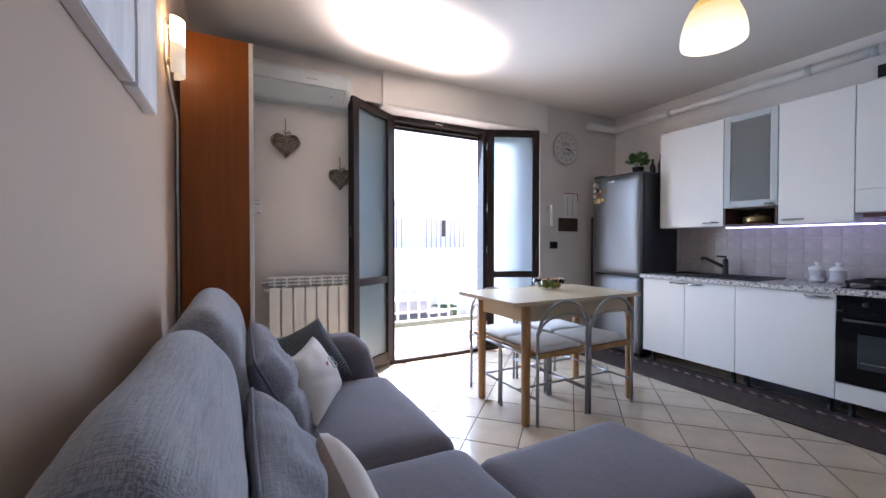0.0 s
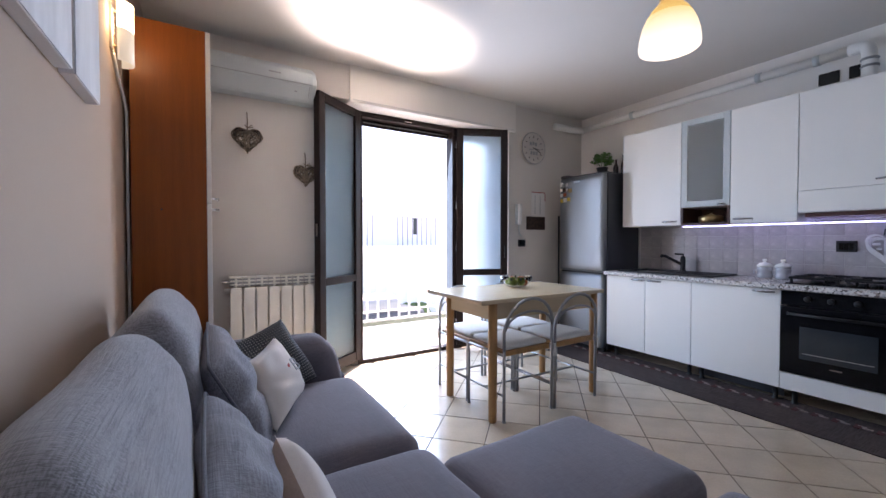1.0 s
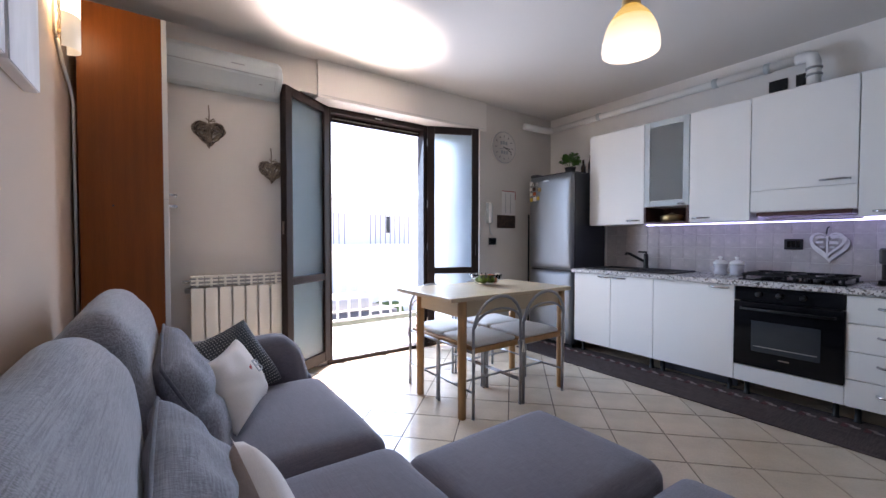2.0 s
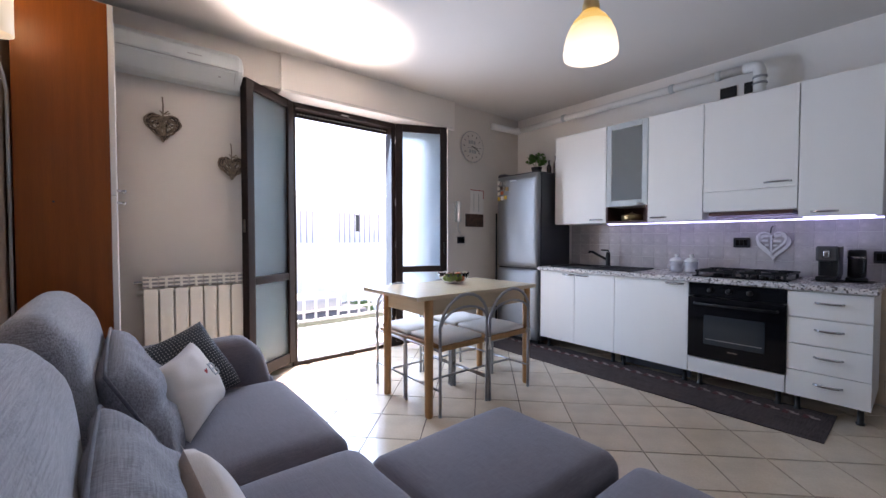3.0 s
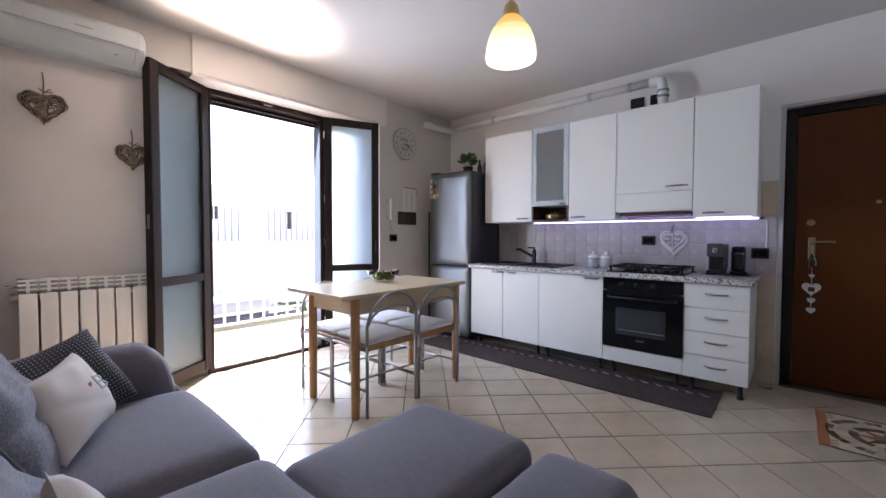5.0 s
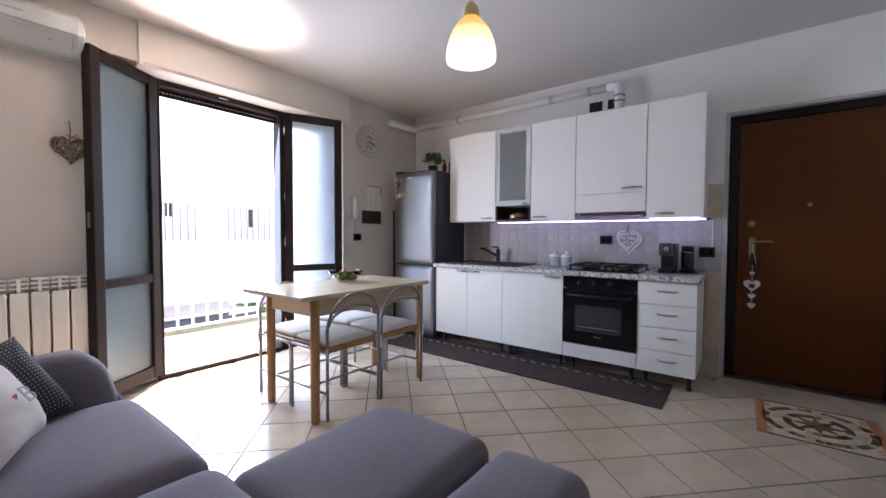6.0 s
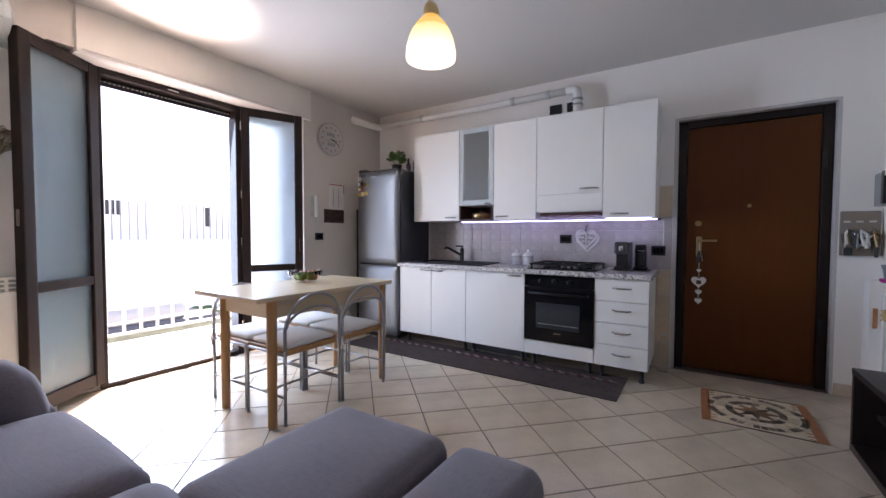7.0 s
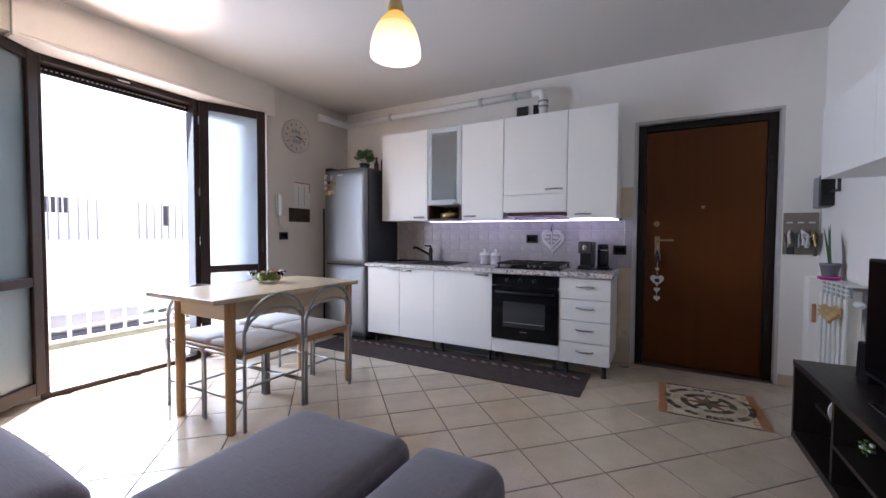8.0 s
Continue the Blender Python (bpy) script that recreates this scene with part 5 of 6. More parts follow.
def chair():
    """Back at y = 0, seat running to +y, centred on x."""
    ob = thing("dining_chair", (1.345, 1.785, 0), "grey tubular steel chair with an arched back and ivory cushion", "chair", "chairs round the table")
    w = 0.212
    pts = [(-w, 0.0, 0.0), (-w, 0.0, 0.3), (-w, 0.0, 0.58)]
    pts += [(w * math.cos(radians(a)), -0.005 - 0.02 * math.sin(radians(a)), 0.58 + 0.205 * math.sin(radians(a))) for a in range(170, 9, -16)]
    pts += [(w, 0.0, 0.58), (w, 0.0, 0.3), (w, 0.0, 0.0)]
    part("back_frame", tube(pts, 0.0105, 10), TUBE_STEEL, ob, "arched tube forming back and rear legs", True)
    pts = [(0.207 * math.cos(radians(a)), -0.006 - 0.012 * math.sin(radians(a)), 0.585 + 0.115 * math.sin(radians(a))) for a in range(178, 1, -16)]
    part("inner_arch", tube(pts, 0.008, 8), TUBE_STEEL, ob, smooth=True)
    for s in (-1, 1):
        x = s * w
        part("front_leg", tube([(x, 0.41, 0.0), (x, 0.41, 0.38), (x, 0.40, 0.415), (x, 0.375, 0.43), (x, 0.2, 0.43), (x, 0.0, 0.43)], 0.0095, 10), TUBE_STEEL, ob, smooth=True)
        part("side_stretcher", tube([(x, 0.0, 0.17), (x, 0.41, 0.17)], 0.008, 8), TUBE_STEEL, ob, smooth=True)
    part("cross_stretcher", tube([(-w, 0.2, 0.17), (w, 0.2, 0.17)], 0.008, 8), TUBE_STEEL, ob, smooth=True)
    part("seat_frame", box(-0.2, 0.2, 0.008, 0.405, 0.418, 0.455, 0.008), BEECH, ob, "beech seat board")
    part("cushion", soft((0, 0.20, 0.472), (0.184, 0.185, 0.0165), 0.015, (0, 0, 0.007), n=12, wrinkle=0.007, wscale=11), SEAT_CLOTH, ob, "ivory tie-on seat cushion", True)
    for s in (-1, 1):
        part("tie", tube([(s * 0.2, 0.005, 0.46), (s * 0.225, -0.012, 0.45), (s * 0.222, -0.014, 0.41), (s * 0.216, -0.016, 0.37)], 0.005, 6), SEAT_CLOTH, ob)
    for x, y in ((-w, 0), (w, 0), (-w, 0.41), (w, 0.41)):
        part("rubber_foot", lathe([(0.0115, 0), (0.0115, 0.014), (0.0098, 0.016)], 10, at=(x, y, 0)), GREY_PLASTIC, ob)
    return ob


c0 = chair()
copy_thing(c0, pose(1.79, 1.775, 0, 0, 0, 0))
copy_thing(c0, pose(1.337, 2.572, 0, 0, 0, 180))
copy_thing(c0, pose(1.787, 2.562, 0, 0, 0, 180))

bowl = thing("fruit_bowl", (1.66, 2.27, 0.7915), "clear glass bowl with a dark patterned rim", "bowl")
prof = [(0.06, 0.0), (0.085, 0.012), (0.115, 0.045), (0.132, 0.085)]
part("glass", lathe(prof + [(r - 0.004, z + 0.002) for r, z in prof[::-1]], 36), CLEAR, bowl, smooth=True)
for k in range(22):
    a = 2 * math.pi * k / 22
    o = part("rim_motif", box(-0.006, 0.006, -0.001, 0.001, 0.06 if k % 2 else 0.068, 0.08), DARK_STEEL if k % 2 else CHROME, bowl)
    o.matrix_local = pose(0.127 * math.cos(a), 0.127 * math.sin(a), 0, 0, 0, math.degrees(a) + 90)
for x, y, r, m in ((-0.045, -0.02, 0.038, GREEN_FRUIT), (0.01, -0.045, 0.036, GREEN_FRUIT), (0.055, 0.0, 0.038, RED_FRUIT), (0.0, 0.04, 0.037, RED_FRUIT), (-0.035, 0.04, 0.034, GREEN_FRUIT), (0.045, -0.045, 0.03, RED_FRUIT)):
    single("fruit", soft((1.66 + x, 2.27 + y, 0.801 + r), (r, r, r * 0.92), r * 0.9, n=6), m, "ripe apple in the glass bowl", "fruit", "fruit in the bowl", smooth=True)

# ---- runner ----
rg = thing("runner_rug", (2.865, 0.17, 0.0), "dark grey woven runner with a red and pale motif line", "rug")
bm = bmesh.new()
nx, ny, LEN, WID = 10, 90, 2.68, 0.53
vv = [[bm.verts.new((-WID / 2 + WID * i / nx, LEN * j / ny, 0.007 + 0.003 * noise.noise(Vector((i * 0.4, j * 0.25, 0))))) for j in range(ny + 1)] for i in range(nx + 1)]
for i in range(nx):
    for j in range(ny):
        bm.faces.new((vv[i][j], vv[i + 1][j], vv[i + 1][j + 1], vv[i][j + 1]))
r = bmesh.ops.extrude_face_region(bm, geom=bm.faces[:])
bmesh.ops.translate(bm, verts=[v for v in r["geom"] if isinstance(v, bmesh.types.BMVert)], vec=(0, 0, -0.0065))
part("cloth", bm, RUG, rg)
for k in range(26):
    y = 0.06 + k * 0.10
    part("motif", box(0.09, 0.105, y, y + 0.045, 0.008, 0.0125), RUG_PALE, rg)
    part("motif", box(0.115, 0.125, y + 0.03, y + 0.07, 0.008, 0.0125), RUG_PALE, rg)
    part("motif", box(0.07, 0.135, y + 0.052, y + 0.082, 0.0075, 0.0118), RUG_RED, rg)

# ---- sofa ----
sofa = thing("corner_sofa", (0, 0, 0), "grey fabric sofa with high padded backs", "sofa")
part("base", soft((-0.30, 0.72, 0.14), (0.49, 1.50, 0.11), 0.04, n=10), SOFA, sofa, smooth=True)
part("seat_cushion", soft((-0.135, 1.605, 0.295), (0.37, 0.43, 0.115), 0.075, (0.01, 0.005, 0.02), n=16, wrinkle=0.006, wscale=5), SOFA, sofa, "firm grey seat cushion", True)
part("seat_cushion", soft((-0.135, 0.72, 0.295), (0.37, 0.44, 0.115), 0.075, (0.01, 0.005, 0.02), n=16, wrinkle=0.006, wscale=5, seed=3), SOFA, sofa, "firm grey seat cushion", True)
part("seat_cushion", soft((-0.125, -0.19, 0.30), (0.375, 0.455, 0.115), 0.075, (0.01, 0.005, 0.02), n=12, wrinkle=0.006, wscale=5, seed=5), SOFA, sofa, "firm grey seat cushion", True)


def ridge(p):
    t = max(0.0, p.z / 0.33)
    return Vector((p.x * (1 - 0.28 * t * t) - 0.012 * t, p.y, p.z))


part("backrest", soft((-0.622, 1.655, 0.602), (0.126, 0.42, 0.335), 0.115, (0.01, 0.01, 0.025), n=16, wrinkle=0.012, wscale=4, shape=ridge), SOFA_BACK, sofa, "high padded back cushion", True)
part("backrest", soft((-0.637, 0.755, 0.588), (0.125, 0.455, 0.33), 0.115, (0.008, 0.02, 0.03), n=16, wrinkle=0.012, wscale=4, seed=2, shape=ridge), SOFA_BACK, sofa, "high padded back cushion", True)
part("backrest", soft((-0.655, -0.19, 0.55), (0.155, 0.44, 0.33), 0.12, (0.02, 0.02, 0.02), n=12, wrinkle=0.012, wscale=4, seed=7), SOFA_BACK, sofa, "high padded back cushion", True)


def slope(p):
    """The front of the arm leans back towards its top."""
    return Vector((p.x - 0.085 * max(0.0, p.x / 0.41) * max(0.0, (p.z + 0.1) / 0.36), p.y, p.z))


part("arm", soft((-0.20, 2.17, 0.35), (0.41, 0.135, 0.268), 0.105, (0.015, 0.0, 0.015), n=14, wrinkle=0.008, wscale=5, shape=slope), SOFA, sofa, "rounded padded arm", True)
part("arm_cuff", soft((0.165, 2.20, 0.26), (0.05, 0.115, 0.14), 0.045, n=8, wrinkle=0.006), SOFA, sofa, smooth=True)
for x, y in ((0.1, 2.15), (0.1, -0.6), (-0.7, 2.15), (-0.7, -0.6)):
    part("foot", lathe([(0.02, 0.0), (0.028, 0.045)], 12, at=(x, y, 0)), BLACK_PLASTIC, sofa)
for y0, lab in ((0.765, "large square grey fabric footstool before the sofa"), (0.285, "narrow grey fabric footstool beside the larger one")):
    pf = thing("footstool", (0.56, y0, 0), lab, "footstool", "footstools")
    hy = 0.285 if y0 > 0.5 else 0.165
    part("cushion", soft((0, 0, 0.305), (0.36, hy, 0.10), 0.06, (0.012, 0.008, 0.022), n=16, wrinkle=0.006, wscale=5, seed=y0), SOFA, pf, "padded top", True)
    part("base", soft((0, 0, 0.13), (0.35, hy - 0.01, 0.08), 0.03, n=8), SOFA, pf, smooth=True)
    for sx in (-0.3, 0.3):
        for sy in (-hy + 0.05, hy - 0.05):
            part("foot", lathe([(0.02, 0.0), (0.028, 0.055)], 12, at=(sx, sy, 0)), BLACK_PLASTIC, pf)

# cushions on the sofa
def piping(centre, u, v, pinch, blunt, r, lift=0.0):
    """A thin corded seam following the rim of a cushion."""
    centre, u, v = Vector(centre), Vector(u), Vector(v)
    w = u.cross(v).normalized()
    ring = [(i / 8 - 1, -1) for i in range(16)] + [(1, i / 8 - 1) for i in range(16)] + [(1 - i / 8, 1) for i in range(16)] + [(-1, 1 - i / 8) for i in range(16)]
    pts = []
    for a, b in ring:
        pin = 1 - pinch * (1 - a * a) * abs(b) ** 3 if abs(b) > abs(a) else 1 - pinch * (1 - b * b) * abs(a) ** 3
        pin *= 1 - blunt * a * a * b * b
        pts.append(centre + (u * a + v * b) * pin * 1.006 + w * lift)
    return tube(pts, r, 6, closed=True)


LOOSE_SEAM = weave("loose_cushion_seam", (0.07, 0.068, 0.08), (0.14, 0.135, 0.155), freq=260, slub=0.3, bump=0.3)
for c, u, v, thick, fold, wrk, seed, blunt, lab in (
        ((-0.385, 1.66, 0.585), (0.0, 0.36, 0.01), (-0.10, 0.0, 0.19), 0.074, 0.014, 0.022, 0.0, 0.05, "slumped grey woven cushion against the sofa back"),
        ((-0.405, 0.93, 0.54), (0.0, 0.34, 0.0), (-0.09, 0.0, 0.165), 0.062, 0.010, 0.024, 4.0, 0.06, "grey woven cushion with a dark seam against the sofa back")):
    cu_ = single("loose_cushion", pillow(c, u, v, thick, n=40, fold=fold, wrinkle=wrk, seed=seed, pinch=0.03, blunt=blunt), LOOSE, lab, "cushion", "loose cushions", smooth=True)
    part("piping", piping(c, u, v, 0.03, blunt, 0.0055), LOOSE_SEAM, cu_, "dark corded seam", True)
single("dotted_cushion", pillow((-0.225, 1.925, 0.56), (0.165, 0.115, 0.035), (-0.077, 0.083, 0.148), 0.062, n=26, wrinkle=0.012), DOTTED, "black cushion with small white dots", "cushion", "scatter cushions", smooth=True)
pw = thing("printed_cushion", (-0.235, 1.65, 0.575), "cream cushion printed with a small heart and letter", "cushion", "scatter cushions")
pu, pv = Vector((0.085, 0.158, 0.012)), Vector((-0.05, 0.073, 0.117))
part("cover", pillow((0, 0, 0), pu, pv, 0.062, n=36, wrinkle=0.014, seed=8, fold=0.003, pinch=0.10), PALE_CLOTH, pw, smooth=True)
pn = pu.cross(pv).normalized()
fr3 = Matrix((pu.normalized(), pv.normalized(), pn)).transposed()
fc = bpy.data.curves.new("letter", "FONT")
fc.body, fc.size, fc.extrude, fc.align_x = "B", 0.085, 0.001, "CENTER"
ltr = new("letter", fc)
ltr.data.materials.append(GREY_PLASTIC)
ltr.parent = pw
ltr.matrix_local = Matrix.Translation(pu * 0.32 + pn * 0.081 - pv * 0.2) @ fr3.to_4x4()
bm = bmesh.new()
bm.faces.new([bm.verts.new(pu * 0.02 + pv * 0.1 + pn * 0.0755 + fr3 @ Vector((p[0], p[2], 0))) for p in heart_points(0.025, 20)])
part("printed_heart", bm, RED_INK, pw)
bc = thing("two_tone_cushion", (-0.245, 0.80, 0.462), "cream cushion with its shaded side coloured light brown", "cushion", "scatter cushions")
cu, cv = (0.06, -0.045, -0.112), (-0.02, 0.21, 0.045)
# The half turned from the window has its shade put into the cloth colour
part("shaded_side", pillow((0, 0, 0), cu, cv, 0.07, seed=3, sides=(-1,)), SHADED_CLOTH, bc, "light brown side, coloured for its shade", True)
part("beige_side", pillow((0, 0, 0), cu, cv, 0.055, seed=3, sides=(1,)), PALE_CLOTH, bc, "beige side", True)


# ---- television corner ----
bench = thing("tv_bench", (2.65, -1.18, 0), "dark wenge television bench with open compartments", "tv bench")
L = 1.75
part("top", box(-L, 0, -0.185, 0.185, 0.415, 0.447, 0.002), WENGE, bench)
part("bottom", box(-L, 0, -0.185, 0.182, 0.0, 0.04, 0.002), WENGE, bench)
part("end_panel", box(-0.03, 0, -0.185, 0.182, 0.0405, 0.4145, 0.002), WENGE, bench)
part("end_panel", box(-L, -L + 0.03, -0.185, 0.182, 0.0405, 0.4145, 0.002), WENGE, bench)
part("back_panel", box(-L + 0.031, -0.031, -0.18, -0.168, 0.0405, 0.4145), WENGE, bench)
for x in (-0.56, -1.17):
    part("divider", box(x - 0.013, x + 0.013, -0.1675, 0.175, 0.0405, 0.4145), WENGE, bench)
part("shelf", box(-0.546, -0.031, -0.1675, 0.09, 0.2, 0.22), WENGE, bench)
part("shelf", box(-1.156, -0.574, -0.1675, 0.175, 0.2, 0.22), WENGE, bench)
single("white_plate", tube([(2.245, -1.122, 0.307), (2.257, -1.122, 0.307)], 0.086, 28), WHITE_GLOSS, "white round plate standing in the bench", "plate")
fl = thing("artificial_flowers", (2.0, -1.09, 0.2205), "small sprig of green and white artificial flowers", "flowers")
fl.scale = (0.62, 0.62, 0.75)
for k in range(14):
    a = k * 2.4
    o = part("petal", soft((0.03 * math.cos(a), 0.03 * math.sin(a), 0.03 + 0.004 * k), (0.018, 0.012, 0.006), 0.005, n=3), LEAF if k % 2 else PAPER, fl)
part("stem", tube([(0, 0, 0), (0.004, 0, 0.06)], 0.003, 6), LEAF, fl)
tv = thing("television", (1.74, -1.19, 0.4475), "black flat television standing on the bench", "television")
part("screen_panel", box(-0.52, 0.555, -0.02, 0.02, 0.055, 0.605, 0.006), BLACK_PLASTIC, tv)
part("screen", box(-0.505, 0.54, 0.0205, 0.023, 0.075, 0.59), BLACK_GLOSS, tv)
part("stand_neck", box(-0.05, 0.05, -0.03, 0.01, 0.012, 0.0545), BLACK_PLASTIC, tv)
part("stand_foot", box(-0.25, 0.25, -0.11, 0.11, 0.0, 0.0118, 0.004), CHROME, tv)
sp = thing("speaker", (2.365, -1.25, 0.4475), "black wedge-shaped loudspeaker on the bench", "speaker")
bm = box(-0.06, 0.06, -0.07, 0.07, 0, 0.19, 0.01)
for v in bm.verts:
    v.co.x -= 0.25 * max(0, v.co.z) * 0.35
part("cabinet", bm, BLACK_PLASTIC, sp)

hc = thing("hanging_cabinet", (2.60, YB + 0.001, 1.468), "long white wall-hung cabinet above the television", "wall cabinet")
part("body", box(-1.8, 0.0, 0.0, 0.267, 0.0, 0.385, 0.002), WHITE_LAM, hc)
for k in range(3):
    part("door", box(-0.598 - 0.6 * k, -0.002 - 0.6 * k, 0.2675, 0.287, 0.0, 0.385, 0.002), WHITE_LAM, hc)
mb = thing("meter_box", (3.47, YB + 0.001, 1.36), "dark grey wall box with a black side", "wall box")
part("cover", box(-0.05, 0.08, 0.0, 0.07, 0.0, 0.22, 0.006), GREY_PLASTIC, mb)
part("side", box(-0.10, -0.0505, 0.0, 0.075, 0.01, 0.225, 0.006), BLACK_PLASTIC, mb)
part("bracket", tube([(-0.1, 0.03, 0.11), (-0.26, 0.03, 0.1), (-0.26, 0.03, 0.2), (-0.2, 0.03, 0.2)], 0.01, 8), BLACK_PLASTIC, mb)

radiator("radiator", (3.235, YB + 0.001, 0.13), 180, 6, 0.735, "cream sectional radiator beside the television bench", 0.075, 0.014)
single("wall_boxing", box(3.50, XR - 0.001, YB + 0.001, YB + 0.085, 0.09, 0.86, 0.006), WHITE_WALL, "white painted corner pipe boxing beside the radiator", "wall boxing", kind="structure")
ft = single("orange_ornament", soft((3.495, YB + 0.055, 0.60), (0.004, 0.013, 0.07), 0.004, n=5, wrinkle=0.004), mat("orange_felt", (0.50, 0.22, 0.10), 0.9, var=0.2), "small orange feather ornament on the white boxing", "ornament")
th = thing("wicker_heart", (2.86, YB + 0.155, 0.70), "tan wicker heart hung on the radiator", "heart decoration", turn=35.0)
for k in range(6):
    pts = [(p[0] * (1 - 0.13 * k) + random.uniform(-0.003, 0.003), random.uniform(-0.004, 0.006), p[2] * (1 - 0.13 * k)) for p in heart_points(0.115, 30)]
    part("strand", tube(pts, 0.0055, 6, closed=True), TAN_WICKER, th)
bm = bmesh.new()
f = bm.faces.new([bm.verts.new((p[0] * 0.9, 0.006, p[2] * 0.9)) for p in heart_points(0.115, 30)])
r = bmesh.ops.extrude_face_region(bm, geom=[f])
bmesh.ops.translate(bm, verts=[v for v in r["geom"] if isinstance(v, bmesh.types.BMVert)], vec=(0, 0.006, 0))
part("backing", bm, TAN_WICKER, th)
for k in range(-4, 5):
    for sgn in (-1, 1):
        c = k * 0.011
        pts = [(c + q * 0.6, -0.004 * (1 if (i + k) % 2 else -0.4), sgn * q + 0.006) for i, q in enumerate((-0.032, -0.016, 0.0, 0.016, 0.032))]
        part("weave_strand", tube(pts, 0.003, 5), TAN_WICKER, th)
ap = thing("potted_aloe", (3.16, YB + 0.075, 0.874), "aloe with long leaves in a grey pot on a pink saucer", "plant")
part("saucer", lathe([(0.05, 0), (0.062, 0.012), (0.059, 0.022), (0.0, 0.012)], 22), PINK, ap, "bright pink saucer", True)
part("pot", lathe([(0.038, 0.014), (0.05, 0.092), (0.053, 0.092), (0.054, 0.108), (0.048, 0.108), (0.044, 0.09), (0, 0.09)], 22), POT_GREY, ap, "grey pot", True)
for dx, dy, hgt in ((-0.085, 0.03, 0.27), (0.05, 0.0, 0.26), (0.065, 0.02, 0.25), (-0.02, 0.02, 0.12)):
    bm = bmesh.new()
    rows = []
    for i in range(7):
        t = i / 6
        wd_ = 0.022 * (1 - t) ** 0.6 + 0.001
        cx, cy, cz = dx * t ** 1.3, dy * t, 0.09 + hgt * t
        rows.append([bm.verts.new((cx + wd_ * math.cos(a), cy + wd_ * 0.4 * math.sin(a), cz)) for a in (0, 1.57, 3.14, 4.71)])
    for A, B in zip(rows, rows[1:]):
        for k in range(4):
            bm.faces.new((A[k], A[(k + 1) % 4], B[(k + 1) % 4], B[k]))
    part("leaf", bm, ALOE, ap)

kr = thing("key_rack", (XR - 0.001, -1.24, 1.02), "taupe key board with hooks and bunches of keys", "key rack")
part("board", box(-0.014, 0.0, -0.105, 0.10, 0.0, 0.315, 0.003), mat("taupe_board", (0.26, 0.21, 0.17), 0.6, var=0.12), kr)
for k in range(3):
    y = 0.065 - 0.065 * k
    part("label_bar", box(-0.0165, -0.0142, y - 0.018, y + 0.018, 0.235, 0.247), PAPER, kr)
    part("hook", tube([(-0.014, y, 0.21), (-0.03, y, 0.205), (-0.035, y, 0.19), (-0.03, y, 0.18)], 0.003, 6), CHROME, kr)
    for q in range(9):
        yy, ln = y + random.uniform(-0.035, 0.035), random.uniform(0.03, 0.12)
        part("key", tube([(-0.03, y, 0.18), (-0.032 - 0.004 * q, yy, 0.15), (-0.03 - 0.004 * q, yy + random.uniform(-0.025, 0.025), 0.17 - ln)], 0.008, 5), random.choice((CHROME, INK, PAPER, GUN, BRASS, CHROME)), kr)
part("fob", box(-0.05, -0.03, 0.04, 0.085, 0.0, 0.06, 0.008), INK, kr)
part("fob", box(-0.05, -0.03, -0.09, -0.07, -0.01, 0.12, 0.005), INK, kr)

# ---- splashback tiles ----
sb = structure("splashback", box(XR - 0.0035, XR - 0.0005, -0.098, 2.44, 0.859, 1.318), SPLASH_GROUT, "pinkish grey square tiles between worktop and wall units", "splashback")
shared = {}


def shared_box(key, dims, material):
    if key not in shared:
        bm = box(*dims, 0.0015, 1)
        me = bpy.data.meshes.new("tile")
        bm.to_mesh(me)
        bm.free()
        me.materials.append(material)
        shared[key] = me
    return shared[key]


for i in range(22):
    for j in range(4):
        t = new("tile", shared_box("splash", (-0.0013, 0.0, 0.0012, 0.1138, 0.0012, 0.1133), SPLASH))
        t.location = (XR - 0.0036, -0.096 + i * 0.115, 0.8595 + j * 0.1146)
        t.parent = sb
sb2 = structure("wall_tiles", box(XR - 0.0034, XR - 0.0006, -0.0985, 0.10, 0.0, 0.858), SPLASH_GROUT, "beige wall tiles beside the base units", "wall tiles")
for j in range(4):
    t = new("tile", shared_box("beige", (-0.005, 0.0, 0.0015, 0.19, 0.0015, 0.21), BEIGE_TILE))
    t.location = (XR - 0.0035, -0.096, 0.005 + j * 0.213)
    t.parent = sb2
sb3 = structure("wall_tiles", box(XR - 0.0034, XR - 0.0006, -0.0985, 0.06, 1.3185, 1.59), SPLASH_GROUT, "beige wall tiles beside the wall units", "wall tiles")
t = new("tile", shared_box("beige2", (-0.005, 0.0, 0.0015, 0.15, 0.0015, 0.265), BEIGE_TILE))
t.location = (XR - 0.0035, -0.096, 1.321)
t.parent = sb3

# ---- floor mosaic by the door ----
MX0, MX1, MY0, MY1 = 2.625, 3.225, -0.92, -0.325
mo = thing("floor_mosaic", ((MX0 + MX1) / 2, (MY0 + MY1) / 2, 0), "square inlaid stone mosaic with rings and a star before the door", "mosaic", kind="structure")
hx, hy = (MX1 - MX0) / 2, (MY1 - MY0) / 2
part("bed", box(-hx, hx, -hy, hy, -0.003, 0.0025), CREAM_STONE, mo)
for b in ((-hx, hx, hy - 0.05, hy), (-hx, hx, -hy, -hy + 0.05)):
    part("border_piece", box(*b, 0.0026, 0.005), TERRA, mo)
for b in ((-hx, -hx + 0.014, -hy + 0.051, hy - 0.051), (hx - 0.014, hx, -hy + 0.051, hy - 0.051)):
    part("border_piece", box(*b, 0.0026, 0.005), DARK_STONE, mo)


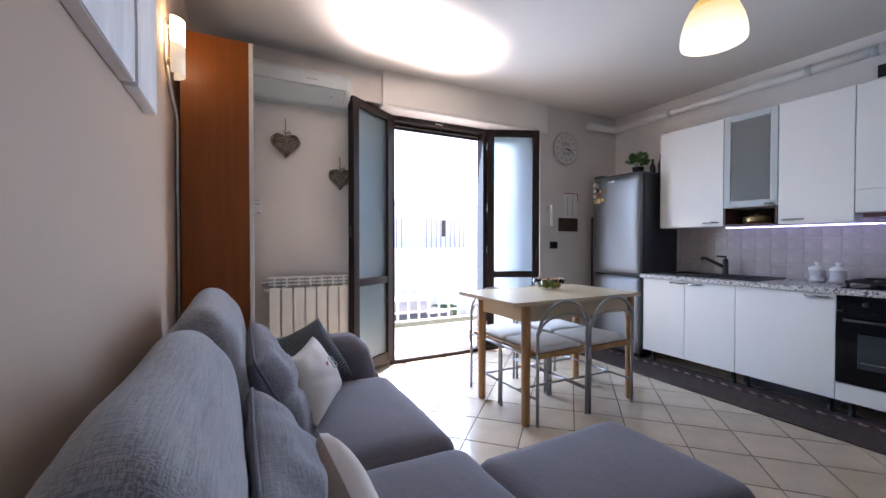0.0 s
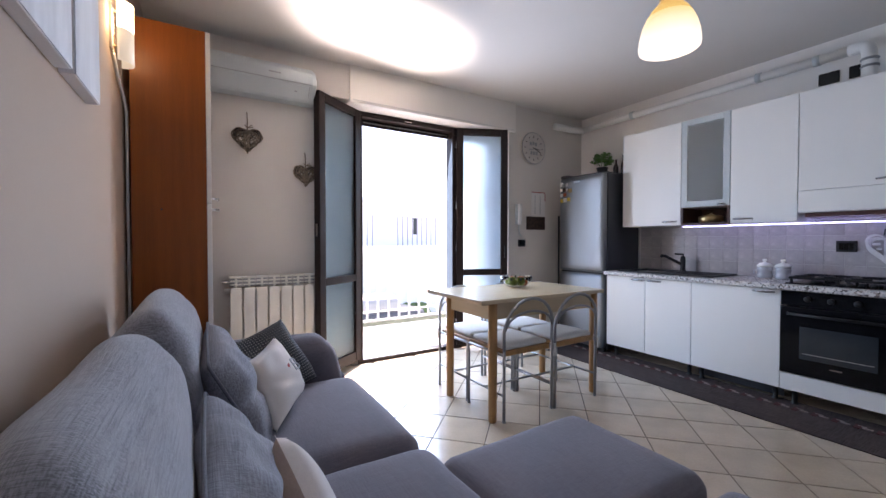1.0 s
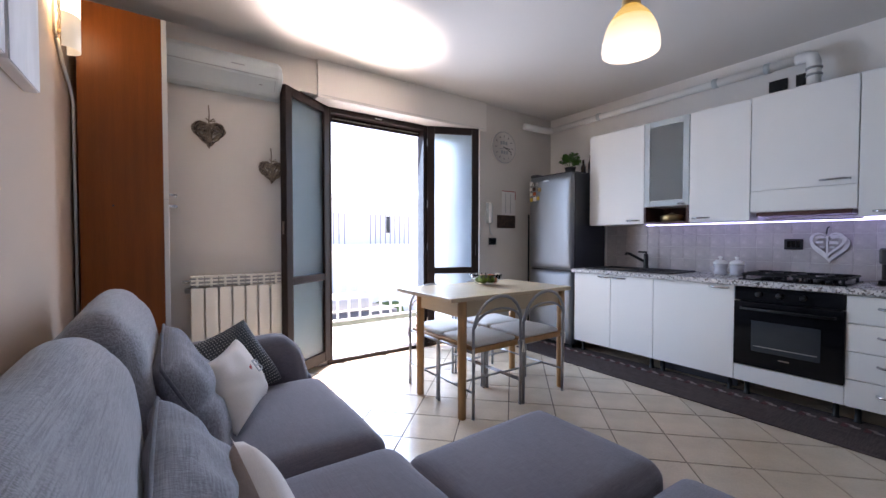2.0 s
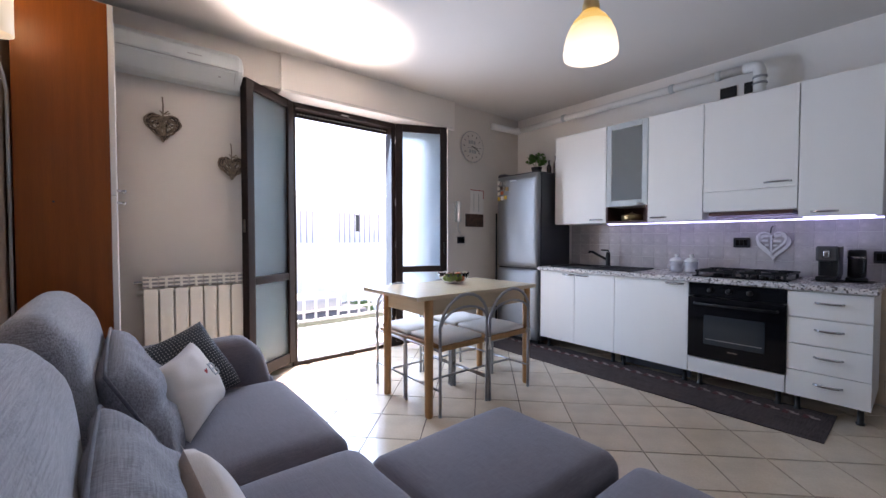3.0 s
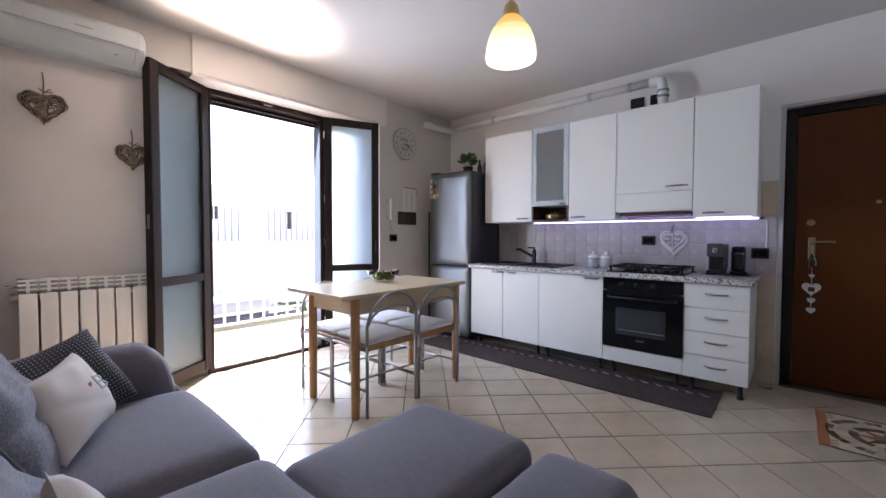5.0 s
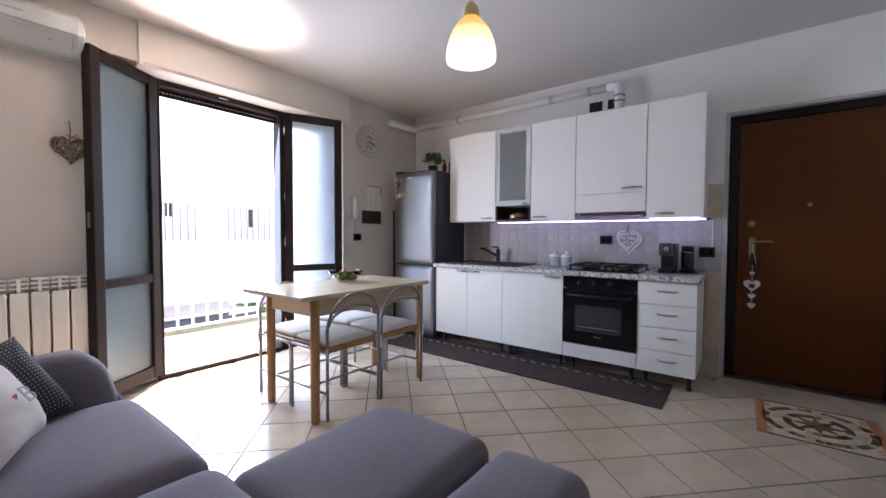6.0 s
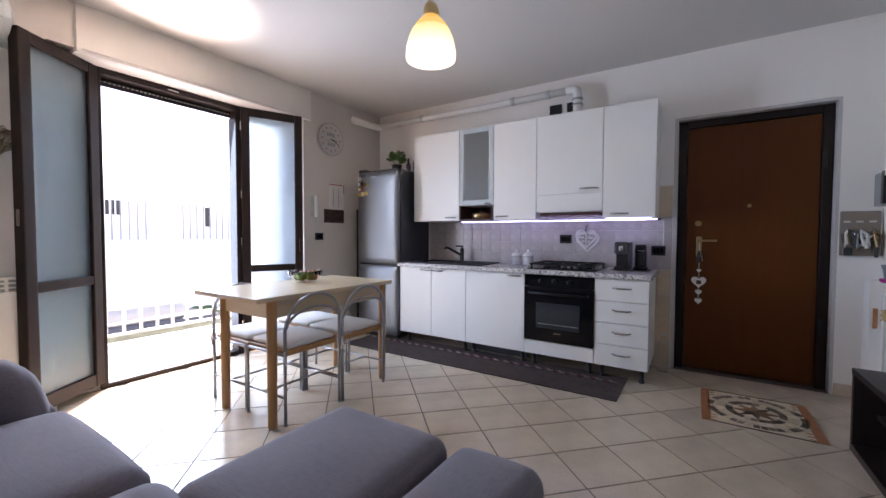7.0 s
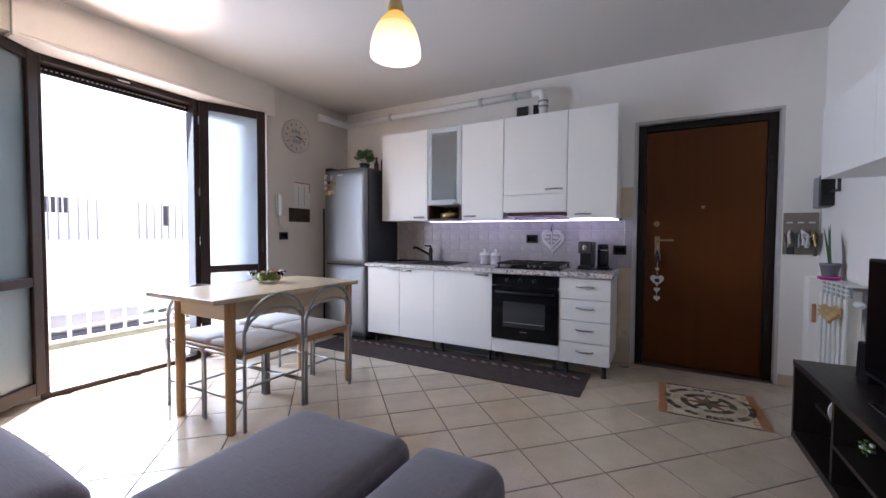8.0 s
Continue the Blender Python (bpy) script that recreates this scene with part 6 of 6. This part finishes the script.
def sector(r0, r1, a0, a1, z=0.003, n=3):
    bm = bmesh.new()
    ang = [a0 + (a1 - a0) * k / n for k in range(n + 1)]
    pts = [(r0 * math.cos(a), r0 * math.sin(a)) for a in ang] + [(r1 * math.cos(a), r1 * math.sin(a)) for a in ang[::-1]]
    f = bm.faces.new([bm.verts.new((x, y, 0.0026)) for x, y in pts])
    r = bmesh.ops.extrude_face_region(bm, geom=[f])
    bmesh.ops.translate(bm, verts=[v for v in r["geom"] if isinstance(v, bmesh.types.BMVert)], vec=(0, 0, z - 0.0006))
    return bm


for r0, r1, cnt, mats in ((0.226, 0.264, 40, (DARK_STONE, OLIVE_STONE, CREAM_STONE, DARK_STONE, DARK_STONE, OLIVE_STONE, DARK_STONE, CREAM_STONE)), (0.165, 0.215, 16, (CREAM_STONE,)), (0.122, 0.162, 24, (DARK_STONE, OLIVE_STONE, DARK_STONE, DARK_STONE, CREAM_STONE, OLIVE_STONE))):
    for k in range(cnt):
        a = 2 * math.pi * k / cnt
        part("mosaic_piece", sector(r0, r1, a + 0.015, a + 2 * math.pi / cnt - 0.01), mats[k % len(mats)], mo)
for k in range(8):
    a = k * math.pi / 4
    bm = bmesh.new()
    ts = [(0, 0), (0.055 * math.cos(a - 0.39), 0.055 * math.sin(a - 0.39)), (0.126 * math.cos(a), 0.126 * math.sin(a)), (0.055 * math.cos(a + 0.39), 0.055 * math.sin(a + 0.39))]
    f = bm.faces.new([bm.verts.new((x, y, 0.0026)) for x, y in ts])
    r = bmesh.ops.extrude_face_region(bm, geom=[f])
    bmesh.ops.translate(bm, verts=[v for v in r["geom"] if isinstance(v, bmesh.types.BMVert)], vec=(0, 0, 0.003))
    part("star_piece", bm, (OLIVE_STONE, RUST_STONE, RUST_STONE, DARK_STONE)[k % 4], mo)
for sx in (-1, 1):
    for sy in (-1, 1):
        for k in range(3):
            part("ray_piece", box(sx * (0.19 + 0.04 * k) - 0.003, sx * (0.19 + 0.04 * k) + 0.003, min(sy * 0.215, sy * 0.245), max(sy * 0.215, sy * 0.245), 0.0026, 0.005), TERRA, mo)

# ---- floor tiles, laid diagonally ----
D = 0.2168          # half diagonal of a tile with its joint
GAP = 0.0042
CX, CY = 1.951, 0.990


def clip(poly, axis, limit, keep_less):
    out = []
    for i, p in enumerate(poly):
        q = poly[(i + 1) % len(poly)]
        ip = (p[axis] <= limit) if keep_less else (p[axis] >= limit)
        iq = (q[axis] <= limit) if keep_less else (q[axis] >= limit)
        if ip:
            out.append(p)
        if ip != iq:
            s = (limit - p[axis]) / (q[axis] - p[axis])
            out.append((p[0] + s * (q[0] - p[0]), p[1] + s * (q[1] - p[1])))
    return out


def tile_mesh(poly):
    bm = bmesh.new()
    cx, cy = sum(p[0] for p in poly) / len(poly), sum(p[1] for p in poly) / len(poly)
    low = [bm.verts.new((x, y, -0.004)) for x, y in poly]
    mid = [bm.verts.new((x, y, -0.0012)) for x, y in poly]
    top = [bm.verts.new((x + 0.0025 * (1 if x < cx else -1), y + 0.0025 * (1 if y < cy else -1), 0.0)) for x, y in poly]
    k = len(poly)
    for A, B in ((low, mid), (mid, top)):
        for i in range(k):
            bm.faces.new((A[i], A[(i + 1) % k], B[(i + 1) % k], B[i]))
    bm.faces.new(top)
    bmesh.ops.recalc_face_normals(bm, faces=bm.faces[:])
    me = bpy.data.meshes.new("floor_tile")
    bm.to_mesh(me)
    bm.free()
    me.materials.append(TILE)
    return me


e = D - GAP
whole = tile_mesh([(-e, 0), (0, -e), (e, 0), (0, e)])
for i in range(-16, 17):
    for j in range(-16, 17):
        if (i + j) % 2 == 0:
            continue
        x, y = CX + i * D, CY + j * D
        poly = [(x - e, y), (x, y - e), (x + e, y), (x, y + e)]
        cl = poly
        for ax, lim, less in ((0, XL + 0.001, False), (0, XR - 0.001, True), (1, YB + 0.001, False), (1, YD - 0.025, True)):
            if cl:
                cl = clip(cl, ax, lim, less)
        if len(cl) < 3:
            continue
        if MX0 - 0.01 < x < MX1 + 0.01 and MY0 - 0.01 < y < MY1 + 0.01 and min(p[0] for p in cl) > MX0 and max(p[0] for p in cl) < MX1 and min(p[1] for p in cl) > MY0 and max(p[1] for p in cl) < MY1:
            continue
        if cl == poly:
            t = new("floor_tile", whole)
            t.location = (x, y, 0)
        else:
            mx, my = sum(p[0] for p in cl) / len(cl), sum(p[1] for p in cl) / len(cl)
            area = abs(sum(cl[k][0] * cl[(k + 1) % len(cl)][1] - cl[(k + 1) % len(cl)][0] * cl[k][1] for k in range(len(cl)))) / 2
            if area < 0.002:
                continue
            t = new("floor_tile", tile_mesh([(p[0] - mx, p[1] - my) for p in cl]))
            t.location = (mx, my, 0)
        t.parent = floor
